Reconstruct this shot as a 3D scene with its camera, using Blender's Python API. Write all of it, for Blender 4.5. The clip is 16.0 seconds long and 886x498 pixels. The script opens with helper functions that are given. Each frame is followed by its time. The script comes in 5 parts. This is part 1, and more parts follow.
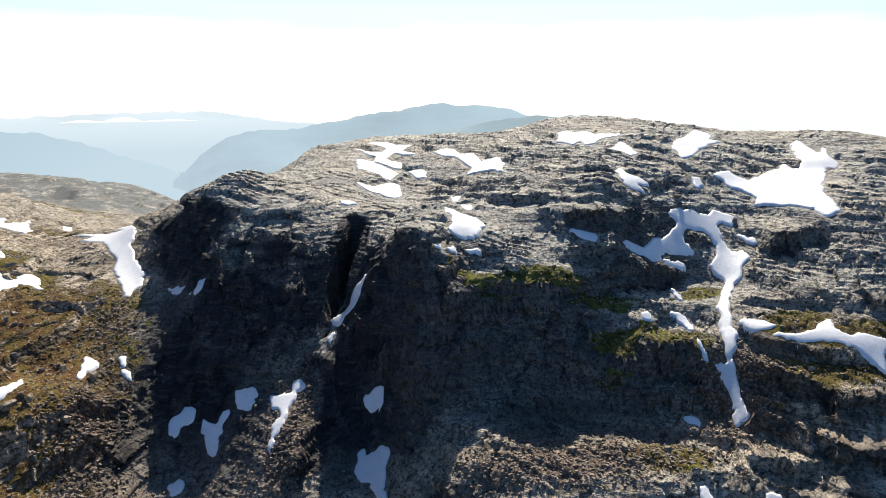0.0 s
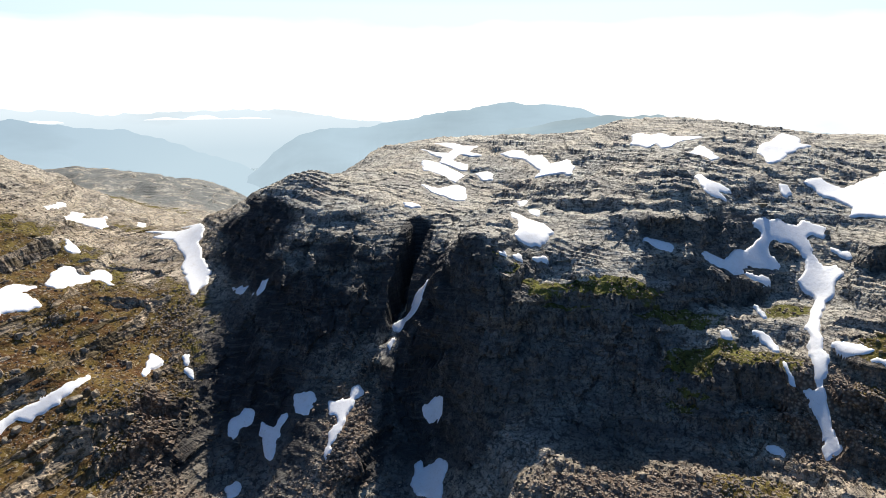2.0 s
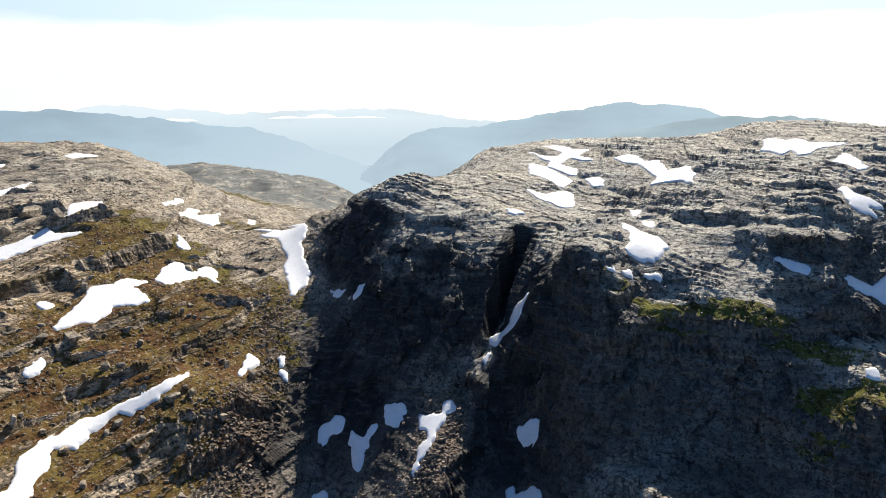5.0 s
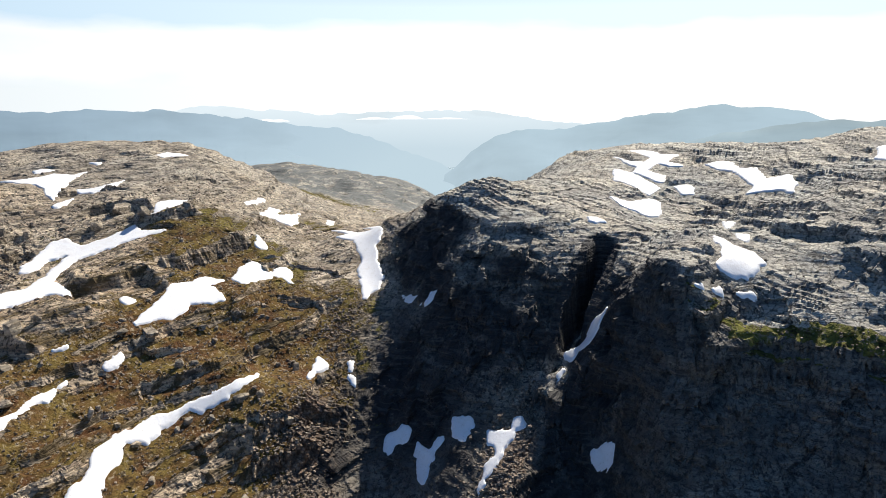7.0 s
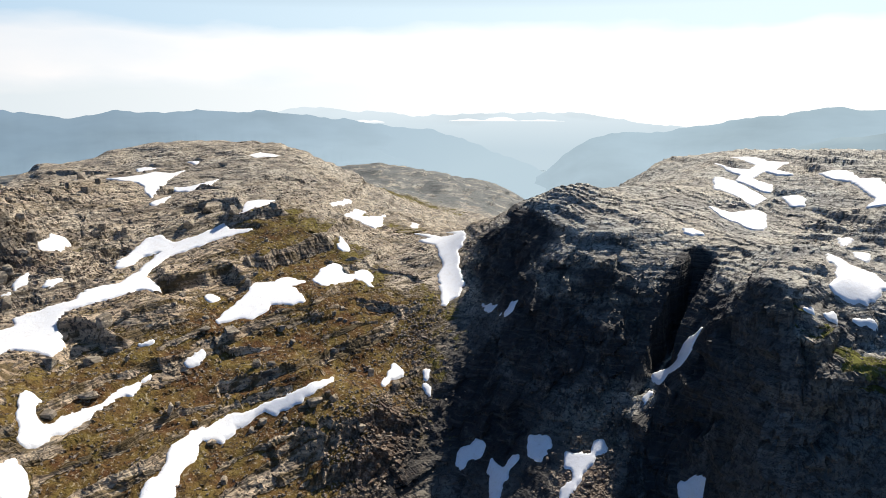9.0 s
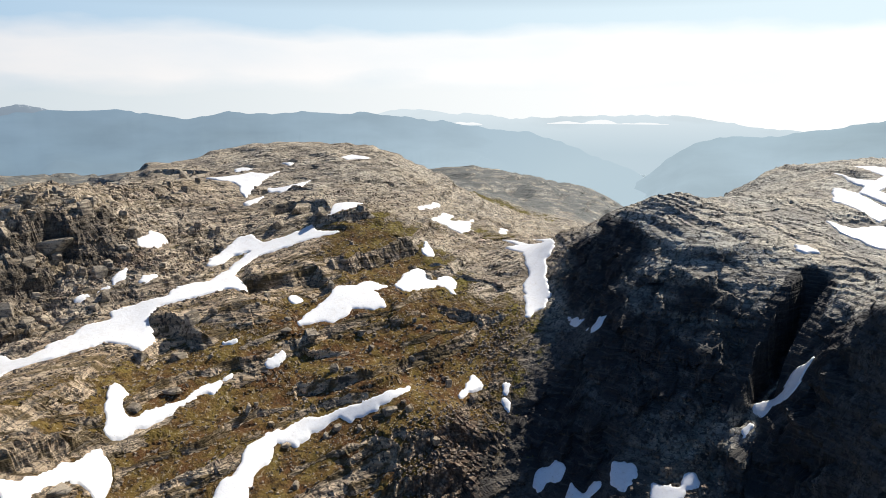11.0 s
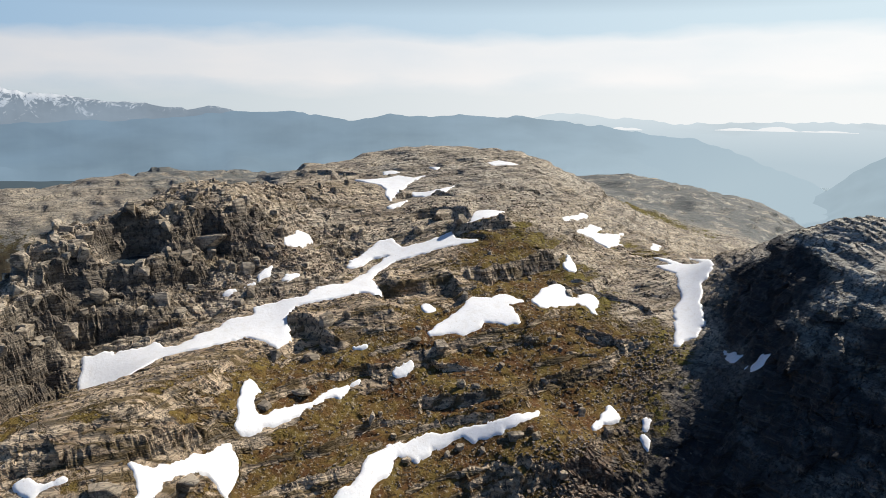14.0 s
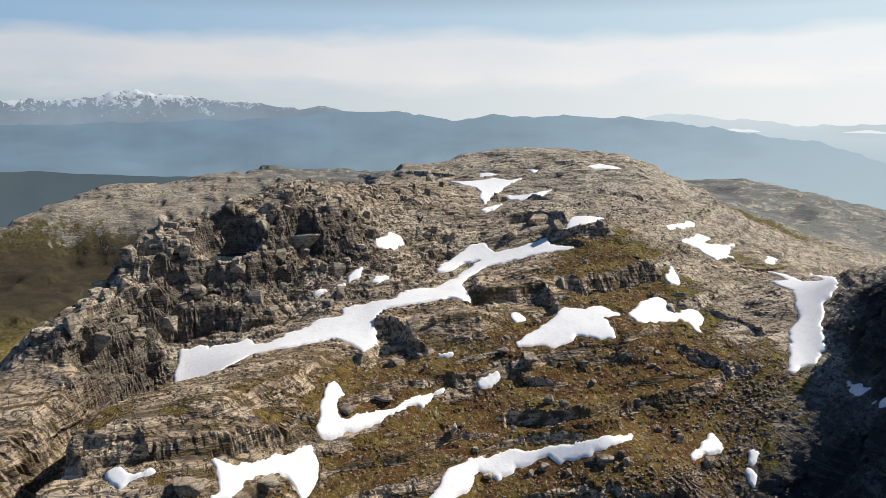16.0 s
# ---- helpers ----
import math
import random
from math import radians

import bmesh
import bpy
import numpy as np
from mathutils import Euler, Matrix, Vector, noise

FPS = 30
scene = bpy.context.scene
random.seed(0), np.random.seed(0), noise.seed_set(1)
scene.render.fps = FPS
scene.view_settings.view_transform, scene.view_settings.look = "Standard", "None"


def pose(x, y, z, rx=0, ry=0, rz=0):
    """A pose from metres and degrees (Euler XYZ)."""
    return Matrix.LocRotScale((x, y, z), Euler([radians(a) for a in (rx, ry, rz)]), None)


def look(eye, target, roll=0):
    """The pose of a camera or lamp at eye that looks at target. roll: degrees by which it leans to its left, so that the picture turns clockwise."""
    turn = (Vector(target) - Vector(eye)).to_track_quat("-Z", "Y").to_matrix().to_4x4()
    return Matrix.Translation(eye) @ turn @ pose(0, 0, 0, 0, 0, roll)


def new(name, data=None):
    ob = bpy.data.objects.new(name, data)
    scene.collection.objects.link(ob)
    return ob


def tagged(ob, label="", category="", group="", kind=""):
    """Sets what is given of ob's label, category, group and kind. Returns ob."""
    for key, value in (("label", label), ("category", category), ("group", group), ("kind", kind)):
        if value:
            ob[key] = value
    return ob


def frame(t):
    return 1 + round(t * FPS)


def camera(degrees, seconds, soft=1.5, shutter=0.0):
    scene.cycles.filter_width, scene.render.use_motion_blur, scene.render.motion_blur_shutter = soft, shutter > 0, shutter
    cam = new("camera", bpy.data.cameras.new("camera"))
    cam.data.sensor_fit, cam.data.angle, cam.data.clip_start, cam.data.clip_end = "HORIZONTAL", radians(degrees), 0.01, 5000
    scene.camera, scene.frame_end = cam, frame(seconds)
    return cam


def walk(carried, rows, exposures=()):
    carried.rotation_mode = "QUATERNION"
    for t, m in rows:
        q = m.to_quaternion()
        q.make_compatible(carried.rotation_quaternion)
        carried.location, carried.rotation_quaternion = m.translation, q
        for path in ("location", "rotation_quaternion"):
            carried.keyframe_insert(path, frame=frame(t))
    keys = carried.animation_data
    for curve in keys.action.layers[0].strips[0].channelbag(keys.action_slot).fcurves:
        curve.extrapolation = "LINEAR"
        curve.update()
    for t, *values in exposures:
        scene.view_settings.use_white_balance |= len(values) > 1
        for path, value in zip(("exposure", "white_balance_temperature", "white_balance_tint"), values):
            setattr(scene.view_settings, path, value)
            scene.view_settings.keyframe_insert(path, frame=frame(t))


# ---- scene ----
cam = camera(67.3, 16.0, soft=0.55)
# seconds, eye in metres, heading (to the left), tilt, lean
PATH = [
    (0, -0.00, 0.00, 0.00, 0.00, -13.62, 0.04),
    (0.5, 0.03, 2.25, 0.14, 1.47, -13.64, 0.05),
    (1, 0.06, 4.51, 0.28, 2.95, -13.67, 0.06),
    (1.5, 0.10, 6.75, 0.43, 4.34, -13.70, 0.07),
    (2, 0.13, 8.99, 0.57, 5.80, -13.73, 0.06),
    (2.5, 0.16, 11.23, 0.71, 7.27, -13.75, 0.05),
    (3, 0.18, 13.45, 0.84, 8.84, -13.77, 0.01),
    (3.5, 0.21, 15.66, 0.95, 10.39, -13.80, -0.02),
    (4, 0.24, 17.88, 1.06, 12.00, -13.80, -0.05),
    (6.5, 0.44, 29.04, 1.08, 20.56, -13.68, -0.08),
    (7, 0.28, 31.27, 1.10, 22.48, -13.63, -0.09),
    (7.5, 0.10, 33.50, 1.12, 24.30, -13.60, -0.10),
    (8, -0.12, 35.73, 1.14, 26.20, -13.57, -0.11),
    (8.5, -0.37, 37.95, 1.18, 28.20, -13.54, -0.10),
    (9, -0.67, 40.15, 1.22, 30.38, -13.48, -0.10),
    (11.5, -2.92, 50.95, 1.53, 40.69, -13.23, -0.09),
    (12, -3.73, 52.85, 1.63, 42.74, -13.17, -0.02),
    (12.5, -4.58, 54.72, 1.73, 44.88, -13.11, 0.03),
    (13, -5.49, 56.54, 1.82, 47.24, -13.06, 0.06),
    (13.5, -6.44, 58.34, 1.91, 49.49, -13.01, 0.09),
    (14, -7.45, 60.08, 2.00, 51.81, -12.98, 0.11),
    (14.5, -8.50, 61.79, 2.07, 53.97, -12.96, 0.11),
    (15, -9.61, 63.46, 2.14, 56.18, -12.97, 0.08),
    (15.5, -10.74, 65.11, 2.21, 58.32, -12.98, 0.04),
    (16, -11.89, 66.74, 2.29, 60.57, -12.97, -0.01),
]
walk(cam, [(t, pose(x, y, z, 0, 0, yaw) @ pose(0, 0, 0, 90 + tilt) @ pose(0, 0, 0, 0, 0, lean)) for t, x, y, z, yaw, tilt, lean in PATH],
     exposures=[(0, 0.42), (4, 0.40), (9, 0.28), (12.5, 0.12), (16, 0.0)])
# ---- light ----
SUN_FROM = Vector((0.116, 0.715, 0.690)).normalized()
sun = new("sun", bpy.data.lights.new("sun", "SUN"))
sun.data.energy, sun.data.angle, sun.data.color = 5.0, radians(0.6), (1.0, 0.94, 0.84)
sun.matrix_world = look(SUN_FROM * 1000, (0, 0, 0))

world = bpy.data.worlds.new("sky")
world.use_nodes = True
scene.world = world
wn, wl = world.node_tree.nodes, world.node_tree.links
wn.clear()


def sky_math(op, a, b=0.0, clamp=False):
    node = wn.new("ShaderNodeMath")
    node.operation, node.use_clamp = op, clamp
    for socket, value in zip(node.inputs, (a, b)):
        if isinstance(value, (int, float)):
            socket.default_value = value
        else:
            wl.new(value, socket)
    return node.outputs[0]


sky = wn.new("ShaderNodeTexSky")
sky.sky_type, sky.sun_disc = "NISHITA", False
sky.sun_elevation, sky.sun_rotation = math.asin(SUN_FROM.z), math.atan2(SUN_FROM.x, SUN_FROM.y)
sky.altitude, sky.air_density, sky.dust_density = 1300, 1.0, 0.7
place = wn.new("ShaderNodeTexCoord")
split = wn.new("ShaderNodeSeparateXYZ")
wl.new(place.outputs["Generated"], split.inputs[0])
stretch = wn.new("ShaderNodeMapping")
stretch.inputs["Scale"].default_value = (3.0, 3.0, 11.0)
wl.new(place.outputs["Generated"], stretch.inputs[0])
puff = wn.new("ShaderNodeTexNoise")
puff.inputs["Scale"].default_value, puff.inputs["Detail"].default_value = 1.6, 6
wl.new(stretch.outputs[0], puff.inputs[0])
def sky_mix(fac, a, b):
    node = wn.new("ShaderNodeMix")
    node.data_type = "RGBA"
    for socket, value in ((node.inputs[0], fac), (node.inputs[6], a), (node.inputs[7], b)):
        if isinstance(value, bpy.types.NodeSocket):
            wl.new(value, socket)
        else:
            socket.default_value = (*value, 1) if isinstance(value, tuple) else value
    return node.outputs[2]


# bright thin haze low all round, whiter towards the sun, with a long bank of white cloud in it
sunward = sky_math("POWER", sky_math("ADD", sky_math("MULTIPLY", split.outputs[1], 0.75), 0.25, True), 1.5)
ruffle = sky_math("MULTIPLY", sky_math("SUBTRACT", puff.outputs[0], 0.5), 0.06)
height = sky_math("ADD", split.outputs[2], ruffle)
thin = sky_math("SUBTRACT", 0.92, sky_math("DIVIDE", sky_math("SUBTRACT", split.outputs[2], 0.11), 0.09, True), True)
bank = sky_math("MULTIPLY", sky_math("SUBTRACT", 1.0, sky_math("DIVIDE", sky_math("SUBTRACT", height, 0.070), 0.020, True), True), sky_math("DIVIDE", sky_math("SUBTRACT", height, 0.0), 0.03, True))
low = sky_mix(sunward, (5.4, 8.8, 13.0), (14.6, 17.2, 18.4))
air = sky_mix(thin, sky.outputs[0], low)
foot = sky_math("SUBTRACT", 1.0, sky_math("DIVIDE", split.outputs[2], 0.05, True), True)
air = sky_mix(foot, air, sky_mix(sunward, (8.4, 10.2, 11.4), (18.6, 18.8, 18.6)))
air = sky_mix(sky_math("MULTIPLY", bank, sky_math("ADD", sky_math("MULTIPLY", puff.outputs[0], 0.7), 0.4, True)), air, sky_mix(sunward, (13.6, 13.3, 13.4), (20.5, 20.0, 19.6)))
# the sky deepens on the side away from the sun
away = sky_math("DIVIDE", sky_math("SUBTRACT", -0.1, split.outputs[1]), 0.5, True)
air = sky_mix(sky_math("MULTIPLY", away, 0.85), air, (0.7, 2.6, 6.8))
glow = wn.new("ShaderNodeBackground")
glow.inputs["Strength"].default_value = 0.05
wl.new(air, glow.inputs[0])
wl.new(glow.outputs[0], wn.new("ShaderNodeOutputWorld").inputs[0])


# ---- materials ----
class Nodes:
    """Short hands for building one node material."""

    def __init__(self, name):
        self.material = bpy.data.materials.new(name)
        self.material.use_nodes = True
        self.tree = self.material.node_tree
        self.shader = self.tree.nodes["Principled BSDF"]
        self.out = self.tree.nodes["Material Output"]

    def put(self, socket, value):
        if isinstance(value, bpy.types.NodeSocket):
            self.tree.links.new(value, socket)
        else:
            socket.default_value = value

    def node(self, kind, inputs=()):
        n = self.tree.nodes.new(kind)
        for key, value in dict(inputs).items():
            self.put(n.inputs[key], value)
        return n

    def place(self, scale=(1, 1, 1)):
        geo = self.node("ShaderNodeNewGeometry")
        return self.node("ShaderNodeMapping", {"Vector": geo.outputs["Position"], "Scale": scale}).outputs[0]

    def noise(self, where, scale, detail=5.0, rough=0.6, warp=0.0):
        return self.node("ShaderNodeTexNoise", {"Vector": where, "Scale": scale, "Detail": detail, "Roughness": rough, "Distortion": warp}).outputs[0]

    def cells(self, where, scale, feature="DISTANCE_TO_EDGE"):
        n = self.node("ShaderNodeTexVoronoi")
        n.feature = feature
        self.put(n.inputs["Vector"], where)
        self.put(n.inputs["Scale"], scale)
        return n.outputs[0]

    def ramp(self, value, *stops):
        n = self.node("ShaderNodeValToRGB", {"Fac": value})
        while len(n.color_ramp.elements) < len(stops):
            n.color_ramp.elements.new(0.5)
        for e, (at, colour) in zip(n.color_ramp.elements, stops):
            e.position = at
            e.color = (colour, colour, colour, 1) if isinstance(colour, (int, float)) else (*colour, 1)
        return n.outputs[0]

    def mix(self, fac, a, b, blend="MIX"):
        n = self.node("ShaderNodeMix")
        n.data_type, n.blend_type = "RGBA", blend
        for i, v in ((0, fac), (6, a), (7, b)):
            self.put(n.inputs[i], (*v, 1) if isinstance(v, tuple) and len(v) == 3 else v)
        return n.outputs[2]

    def math(self, op, a, b=0.0, clamp=False):
        n = self.node("ShaderNodeMath")
        n.operation, n.use_clamp = op, clamp
        self.put(n.inputs[0], a)
        self.put(n.inputs[1], b)
        return n.outputs[0]

    def attribute(self, name):
        n = self.node("ShaderNodeAttribute")
        n.attribute_name = name
        return n.outputs["Fac"]

    def bump(self, height, strength, distance):
        self.put(self.shader.inputs["Normal"], self.node("ShaderNodeBump", {"Height": height, "Strength": strength, "Distance": distance}).outputs[0])

    def finish(self, colour, rough=0.9, gloss=0.25):
        self.put(self.shader.inputs["Base Color"], (*colour, 1) if isinstance(colour, tuple) else colour)
        self.put(self.shader.inputs["Roughness"], rough)
        self.put(self.shader.inputs["Specular IOR Level"], gloss)
        return self.material


def rock_colour(n, warm=0.5):
    """Grey gneiss in thin beds, with rusty and black lichen stains and pale worn faces."""
    where = n.place()
    beds = n.place((0.10, 0.10, 1.0))
    broad = n.noise(where, 0.04, 4)
    bands = n.noise(beds, 0.5, 5, 0.6, 0.35)
    leaves = n.noise(n.place((0.07, 0.07, 1.0)), 1.3, 4, 0.55, 0.2)
    lichen = n.noise(where, 0.28, 6, 0.68, 0.5)
    specks = n.noise(where, 0.75, 5, 0.68)
    pale = n.mix(warm, n.mix(n.ramp(n.noise(where, 0.028, 3), (0.40, 0.0), (0.60, 1.0)), (0.53, 0.51, 0.44), (0.60, 0.535, 0.42)), (0.71, 0.56, 0.395))
    dull = n.mix(warm, (0.24, 0.23, 0.215), (0.29, 0.197, 0.122))
    base = n.mix(n.ramp(bands, (0.30, 0.0), (0.57, 1.0)), dull, pale)
    base = n.mix(n.ramp(broad, (0.40, 0.0), (0.62, 0.6)), base, n.mix(0.5, base, (0.24, 0.18, 0.12)))
    base = n.mix(n.ramp(lichen, (0.39, 0.9), (0.45, 0.0)), base, (0.085, 0.075, 0.065))
    base = n.mix(n.ramp(specks, (0.42, 0.85), (0.46, 0.0)), base, (0.07, 0.062, 0.052))
    # brown moss drawn out along the strike on the sunny shelf
    strike = n.node("ShaderNodeMapping", {"Vector": where, "Rotation": (0, 0, radians(72.5)), "Scale": (18, 1.3, 3)})
    strike.vector_type = "TEXTURE"
    strike = n.noise(strike.outputs[0], 0.5, 6, 0.62, 0.15)
    moss = n.math("MULTIPLY", n.ramp(strike, (0.50, 0.0), (0.565, 0.85)), warm)
    base = n.mix(moss, base, (0.115, 0.08, 0.032))
    # shade painted into the steep faces, broken by black water streaks
    wall_shade = n.attribute("cliff")
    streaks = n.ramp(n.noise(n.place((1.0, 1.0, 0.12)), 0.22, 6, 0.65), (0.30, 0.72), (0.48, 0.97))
    base = n.mix(n.math("MULTIPLY", wall_shade, streaks), base, (0.031, 0.029, 0.030))
    cracks = n.ramp(n.cells(n.place((0.22, 0.22, 1.3)), 0.55), (0.0, 0.0), (0.028, 1.0))
    base = n.mix(n.math("MAXIMUM", cracks, n.math("MULTIPLY", warm, 0.65)), n.mix(0.75, base, (0.05, 0.045, 0.04)), base)
    base = n.mix(n.ramp(leaves, (0.36, 0.6), (0.46, 0.0)), base, (0.11, 0.10, 0.088))
    joints = n.node("ShaderNodeMapping", {"Vector": where, "Rotation": (0, 0, 0.35), "Scale": (1.0, 0.7, 0.5)}).outputs[0]
    joints = n.ramp(n.cells(n.mix(0.12, joints, n.node("ShaderNodeTexNoise", {"Vector": where, "Scale": 0.5, "Detail": 3.0}).outputs[1], "ADD"), 0.5), (0.0, 0.0), (0.05, 1.0))
    base = n.mix(n.math("MULTIPLY", n.math("SUBTRACT", 1.0, joints), n.math("MULTIPLY", n.ramp(broad, (0.40, 0.8), (0.60, 0.25)), n.math("SUBTRACT", 1.0, n.math("MULTIPLY", warm, 0.8)))), base, (0.045, 0.04, 0.036))
    sheets = n.math("ADD", n.ramp(bands, (0.40, 0.0), (0.60, 1.0)), n.math("MULTIPLY", n.ramp(leaves, (0.40, 0.0), (0.56, 1.0)), 0.5))
    relief = n.math("ADD", n.math("ADD", n.math("MULTIPLY", sheets, 0.7), n.math("MULTIPLY", strike, n.math("MULTIPLY", warm, 2.2))), n.math("ADD", n.math("MULTIPLY", lichen, 0.7), n.math("MULTIPLY", cracks, 0.3)))
    return base, relief, where, broad, lichen, specks


def ground_material():
    n = Nodes("mountain_ground")
    warm = n.attribute("warm")
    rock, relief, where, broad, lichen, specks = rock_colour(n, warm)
    blotch = n.noise(where, 0.11, 7, 0.68, 0.4)
    crags = n.ramp(n.noise(n.place((1, 1, 2.2)), 0.045, 9, 0.72, 0.6), (0.49, 0.85), (0.60, 0.0))
    rock = n.mix(n.math("MULTIPLY", crags, n.attribute("moor")), rock, (0.105, 0.115, 0.115))
    heath = n.mix(warm, (0.085, 0.085, 0.025), (0.118, 0.058, 0.026))
    grass = n.mix(warm, (0.165, 0.16, 0.04), (0.175, 0.125, 0.038))
    moor = n.attribute("moor")
    heath, grass = n.mix(moor, heath, (0.042, 0.036, 0.027)), n.mix(moor, grass, (0.066, 0.056, 0.033))
    turf = n.mix(n.ramp(blotch, (0.40, 0.0), (0.62, 1.0)), heath, grass)
    turf = n.mix(n.math("MULTIPLY", n.ramp(specks, (0.57, 0.0), (0.61, 0.85)), n.math("SUBTRACT", 1.0, moor)), turf, (0.38, 0.31, 0.21))
    turf = n.mix(n.ramp(n.noise(where, 0.45, 8, 0.75, 0.5), (0.41, 0.85), (0.48, 0.0)), turf, (0.040, 0.027, 0.016))
    rubble = n.mix(n.ramp(n.cells(where, 0.9, "F1"), (0.1, 1.0), (0.6, 0.0)), (0.13, 0.09, 0.064), (0.40, 0.305, 0.22))
    shed = n.math("ADD", n.attribute("scree"), n.math("MULTIPLY", n.math("SUBTRACT", lichen, 0.5), 1.2))
    cover = n.math("ADD", n.attribute("turf"), n.math("MULTIPLY", n.math("SUBTRACT", n.math("ADD", n.math("MULTIPLY", blotch, 0.6), n.math("MULTIPLY", lichen, 0.4)), 0.5), 2.2))
    colour = n.mix(n.ramp(shed, (0.40, 0.0), (0.60, 1.0)), rock, rubble)
    colour = n.mix(n.ramp(cover, (0.42, 0.0), (0.58, 1.0)), colour, turf)
    tufts = n.math("ADD", n.noise(where, 1.1, 4, 0.6), n.math("MULTIPLY", blotch, 0.8))
    height = n.node("ShaderNodeMix", {0: n.ramp(cover, (0.42, 0.0), (0.58, 1.0)), 2: relief, 3: tufts})
    n.bump(height.outputs[0], n.math("ADD", n.math("MULTIPLY", warm, 0.2), 0.8), 0.6)
    matt = n.math("ADD", n.ramp(cover, (0.42, 0.0), (0.58, 1.0)), n.math("MULTIPLY", warm, 0.5), True)
    return n.finish(colour, n.math("ADD", n.math("MULTIPLY", matt, 0.22), 0.74), n.math("SUBTRACT", 0.24, n.math("MULTIPLY", matt, 0.16)))


def boulder_material():
    n = Nodes("boulder_rock")
    rock, relief, *_ = rock_colour(n)
    tone = n.node("ShaderNodeObjectInfo").outputs["Random"]
    n.bump(relief, 0.8, 0.3)
    return n.finish(n.mix(n.math("MULTIPLY", tone, 0.5), rock, (0.26, 0.225, 0.18)), 0.9, 0.25)


def rubble_material():
    n = Nodes("scree_stone")
    tone = n.node("ShaderNodeNewGeometry").outputs["Random Per Island"]
    where = n.place()
    base = n.mix(tone, (0.15, 0.115, 0.088), (0.43, 0.345, 0.265))
    return n.finish(n.mix(n.ramp(n.noise(where, 2.0, 4), (0.4, 0.6), (0.6, 0.0)), base, (0.07, 0.06, 0.05)), 0.92, 0.2)


def snow_material():
    n = Nodes("old_snow")
    where = n.place()
    dirt = n.ramp(n.noise(where, 0.35, 6, 0.7, 0.4), (0.34, 0.75), (0.52, 0.0))
    grit = n.ramp(n.noise(where, 1.9, 4, 0.7), (0.30, 0.55), (0.40, 0.0))
    colour = n.mix(n.math("MULTIPLY", dirt, 0.35), (0.94, 0.94, 0.95), (0.72, 0.67, 0.60))
    colour = n.mix(grit, colour, (0.45, 0.40, 0.34))
    n.bump(n.noise(where, 0.9, 5), 0.35, 0.25)
    return n.finish(colour, 0.48, 0.7)


def water_material(name, colour, rough):
    n = Nodes(name)
    n.bump(n.noise(n.place(), 0.6, 3), 0.05, 0.1)
    return n.finish(colour, rough, 0.5)


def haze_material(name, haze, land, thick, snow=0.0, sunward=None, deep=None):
    """A far range with its haze painted in as emission: a little of its own colour, the rest the glow of the air before
    it, thicker lower down.
    """
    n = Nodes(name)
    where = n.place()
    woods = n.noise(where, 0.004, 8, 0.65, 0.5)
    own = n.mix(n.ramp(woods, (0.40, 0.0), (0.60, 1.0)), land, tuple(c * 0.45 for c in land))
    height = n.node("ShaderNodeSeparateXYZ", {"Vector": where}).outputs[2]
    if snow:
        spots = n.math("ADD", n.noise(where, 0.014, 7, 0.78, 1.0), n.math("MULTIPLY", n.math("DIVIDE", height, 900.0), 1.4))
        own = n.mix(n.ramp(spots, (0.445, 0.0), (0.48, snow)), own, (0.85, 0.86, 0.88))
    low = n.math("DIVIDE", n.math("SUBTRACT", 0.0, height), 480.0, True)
    # the painted haze glows more towards the sun
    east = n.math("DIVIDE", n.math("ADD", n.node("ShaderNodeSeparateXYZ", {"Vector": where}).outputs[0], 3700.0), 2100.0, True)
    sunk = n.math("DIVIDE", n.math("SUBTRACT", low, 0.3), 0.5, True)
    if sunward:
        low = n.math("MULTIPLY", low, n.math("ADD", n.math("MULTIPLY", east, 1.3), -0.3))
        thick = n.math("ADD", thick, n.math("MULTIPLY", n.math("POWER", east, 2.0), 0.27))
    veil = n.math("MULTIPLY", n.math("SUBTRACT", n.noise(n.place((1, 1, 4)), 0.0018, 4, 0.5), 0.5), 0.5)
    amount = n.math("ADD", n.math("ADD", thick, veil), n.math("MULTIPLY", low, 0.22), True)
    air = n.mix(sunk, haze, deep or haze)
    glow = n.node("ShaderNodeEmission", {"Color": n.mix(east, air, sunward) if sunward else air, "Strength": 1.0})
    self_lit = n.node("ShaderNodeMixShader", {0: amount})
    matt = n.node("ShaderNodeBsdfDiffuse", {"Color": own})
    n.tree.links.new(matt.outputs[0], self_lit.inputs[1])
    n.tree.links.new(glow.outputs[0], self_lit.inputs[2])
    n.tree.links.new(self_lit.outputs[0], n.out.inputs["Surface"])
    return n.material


GROUND, BOULDER, RUBBLE, SNOW = ground_material(), boulder_material(), rubble_material(), snow_material()


# ---- land ----
def lattice(ix, iy, seed):
    """A random number from 0 to 1 for each whole place."""
    h = (ix.astype(np.int64) * 374761393 + iy.astype(np.int64) * 668265263 + seed * 1442695041) & 0xFFFFFFFF
    h = ((h ^ (h >> 13)) * 1274126177) & 0xFFFFFFFF
    return ((h ^ (h >> 16)) & 0xFFFFFF) / float(0xFFFFFF)


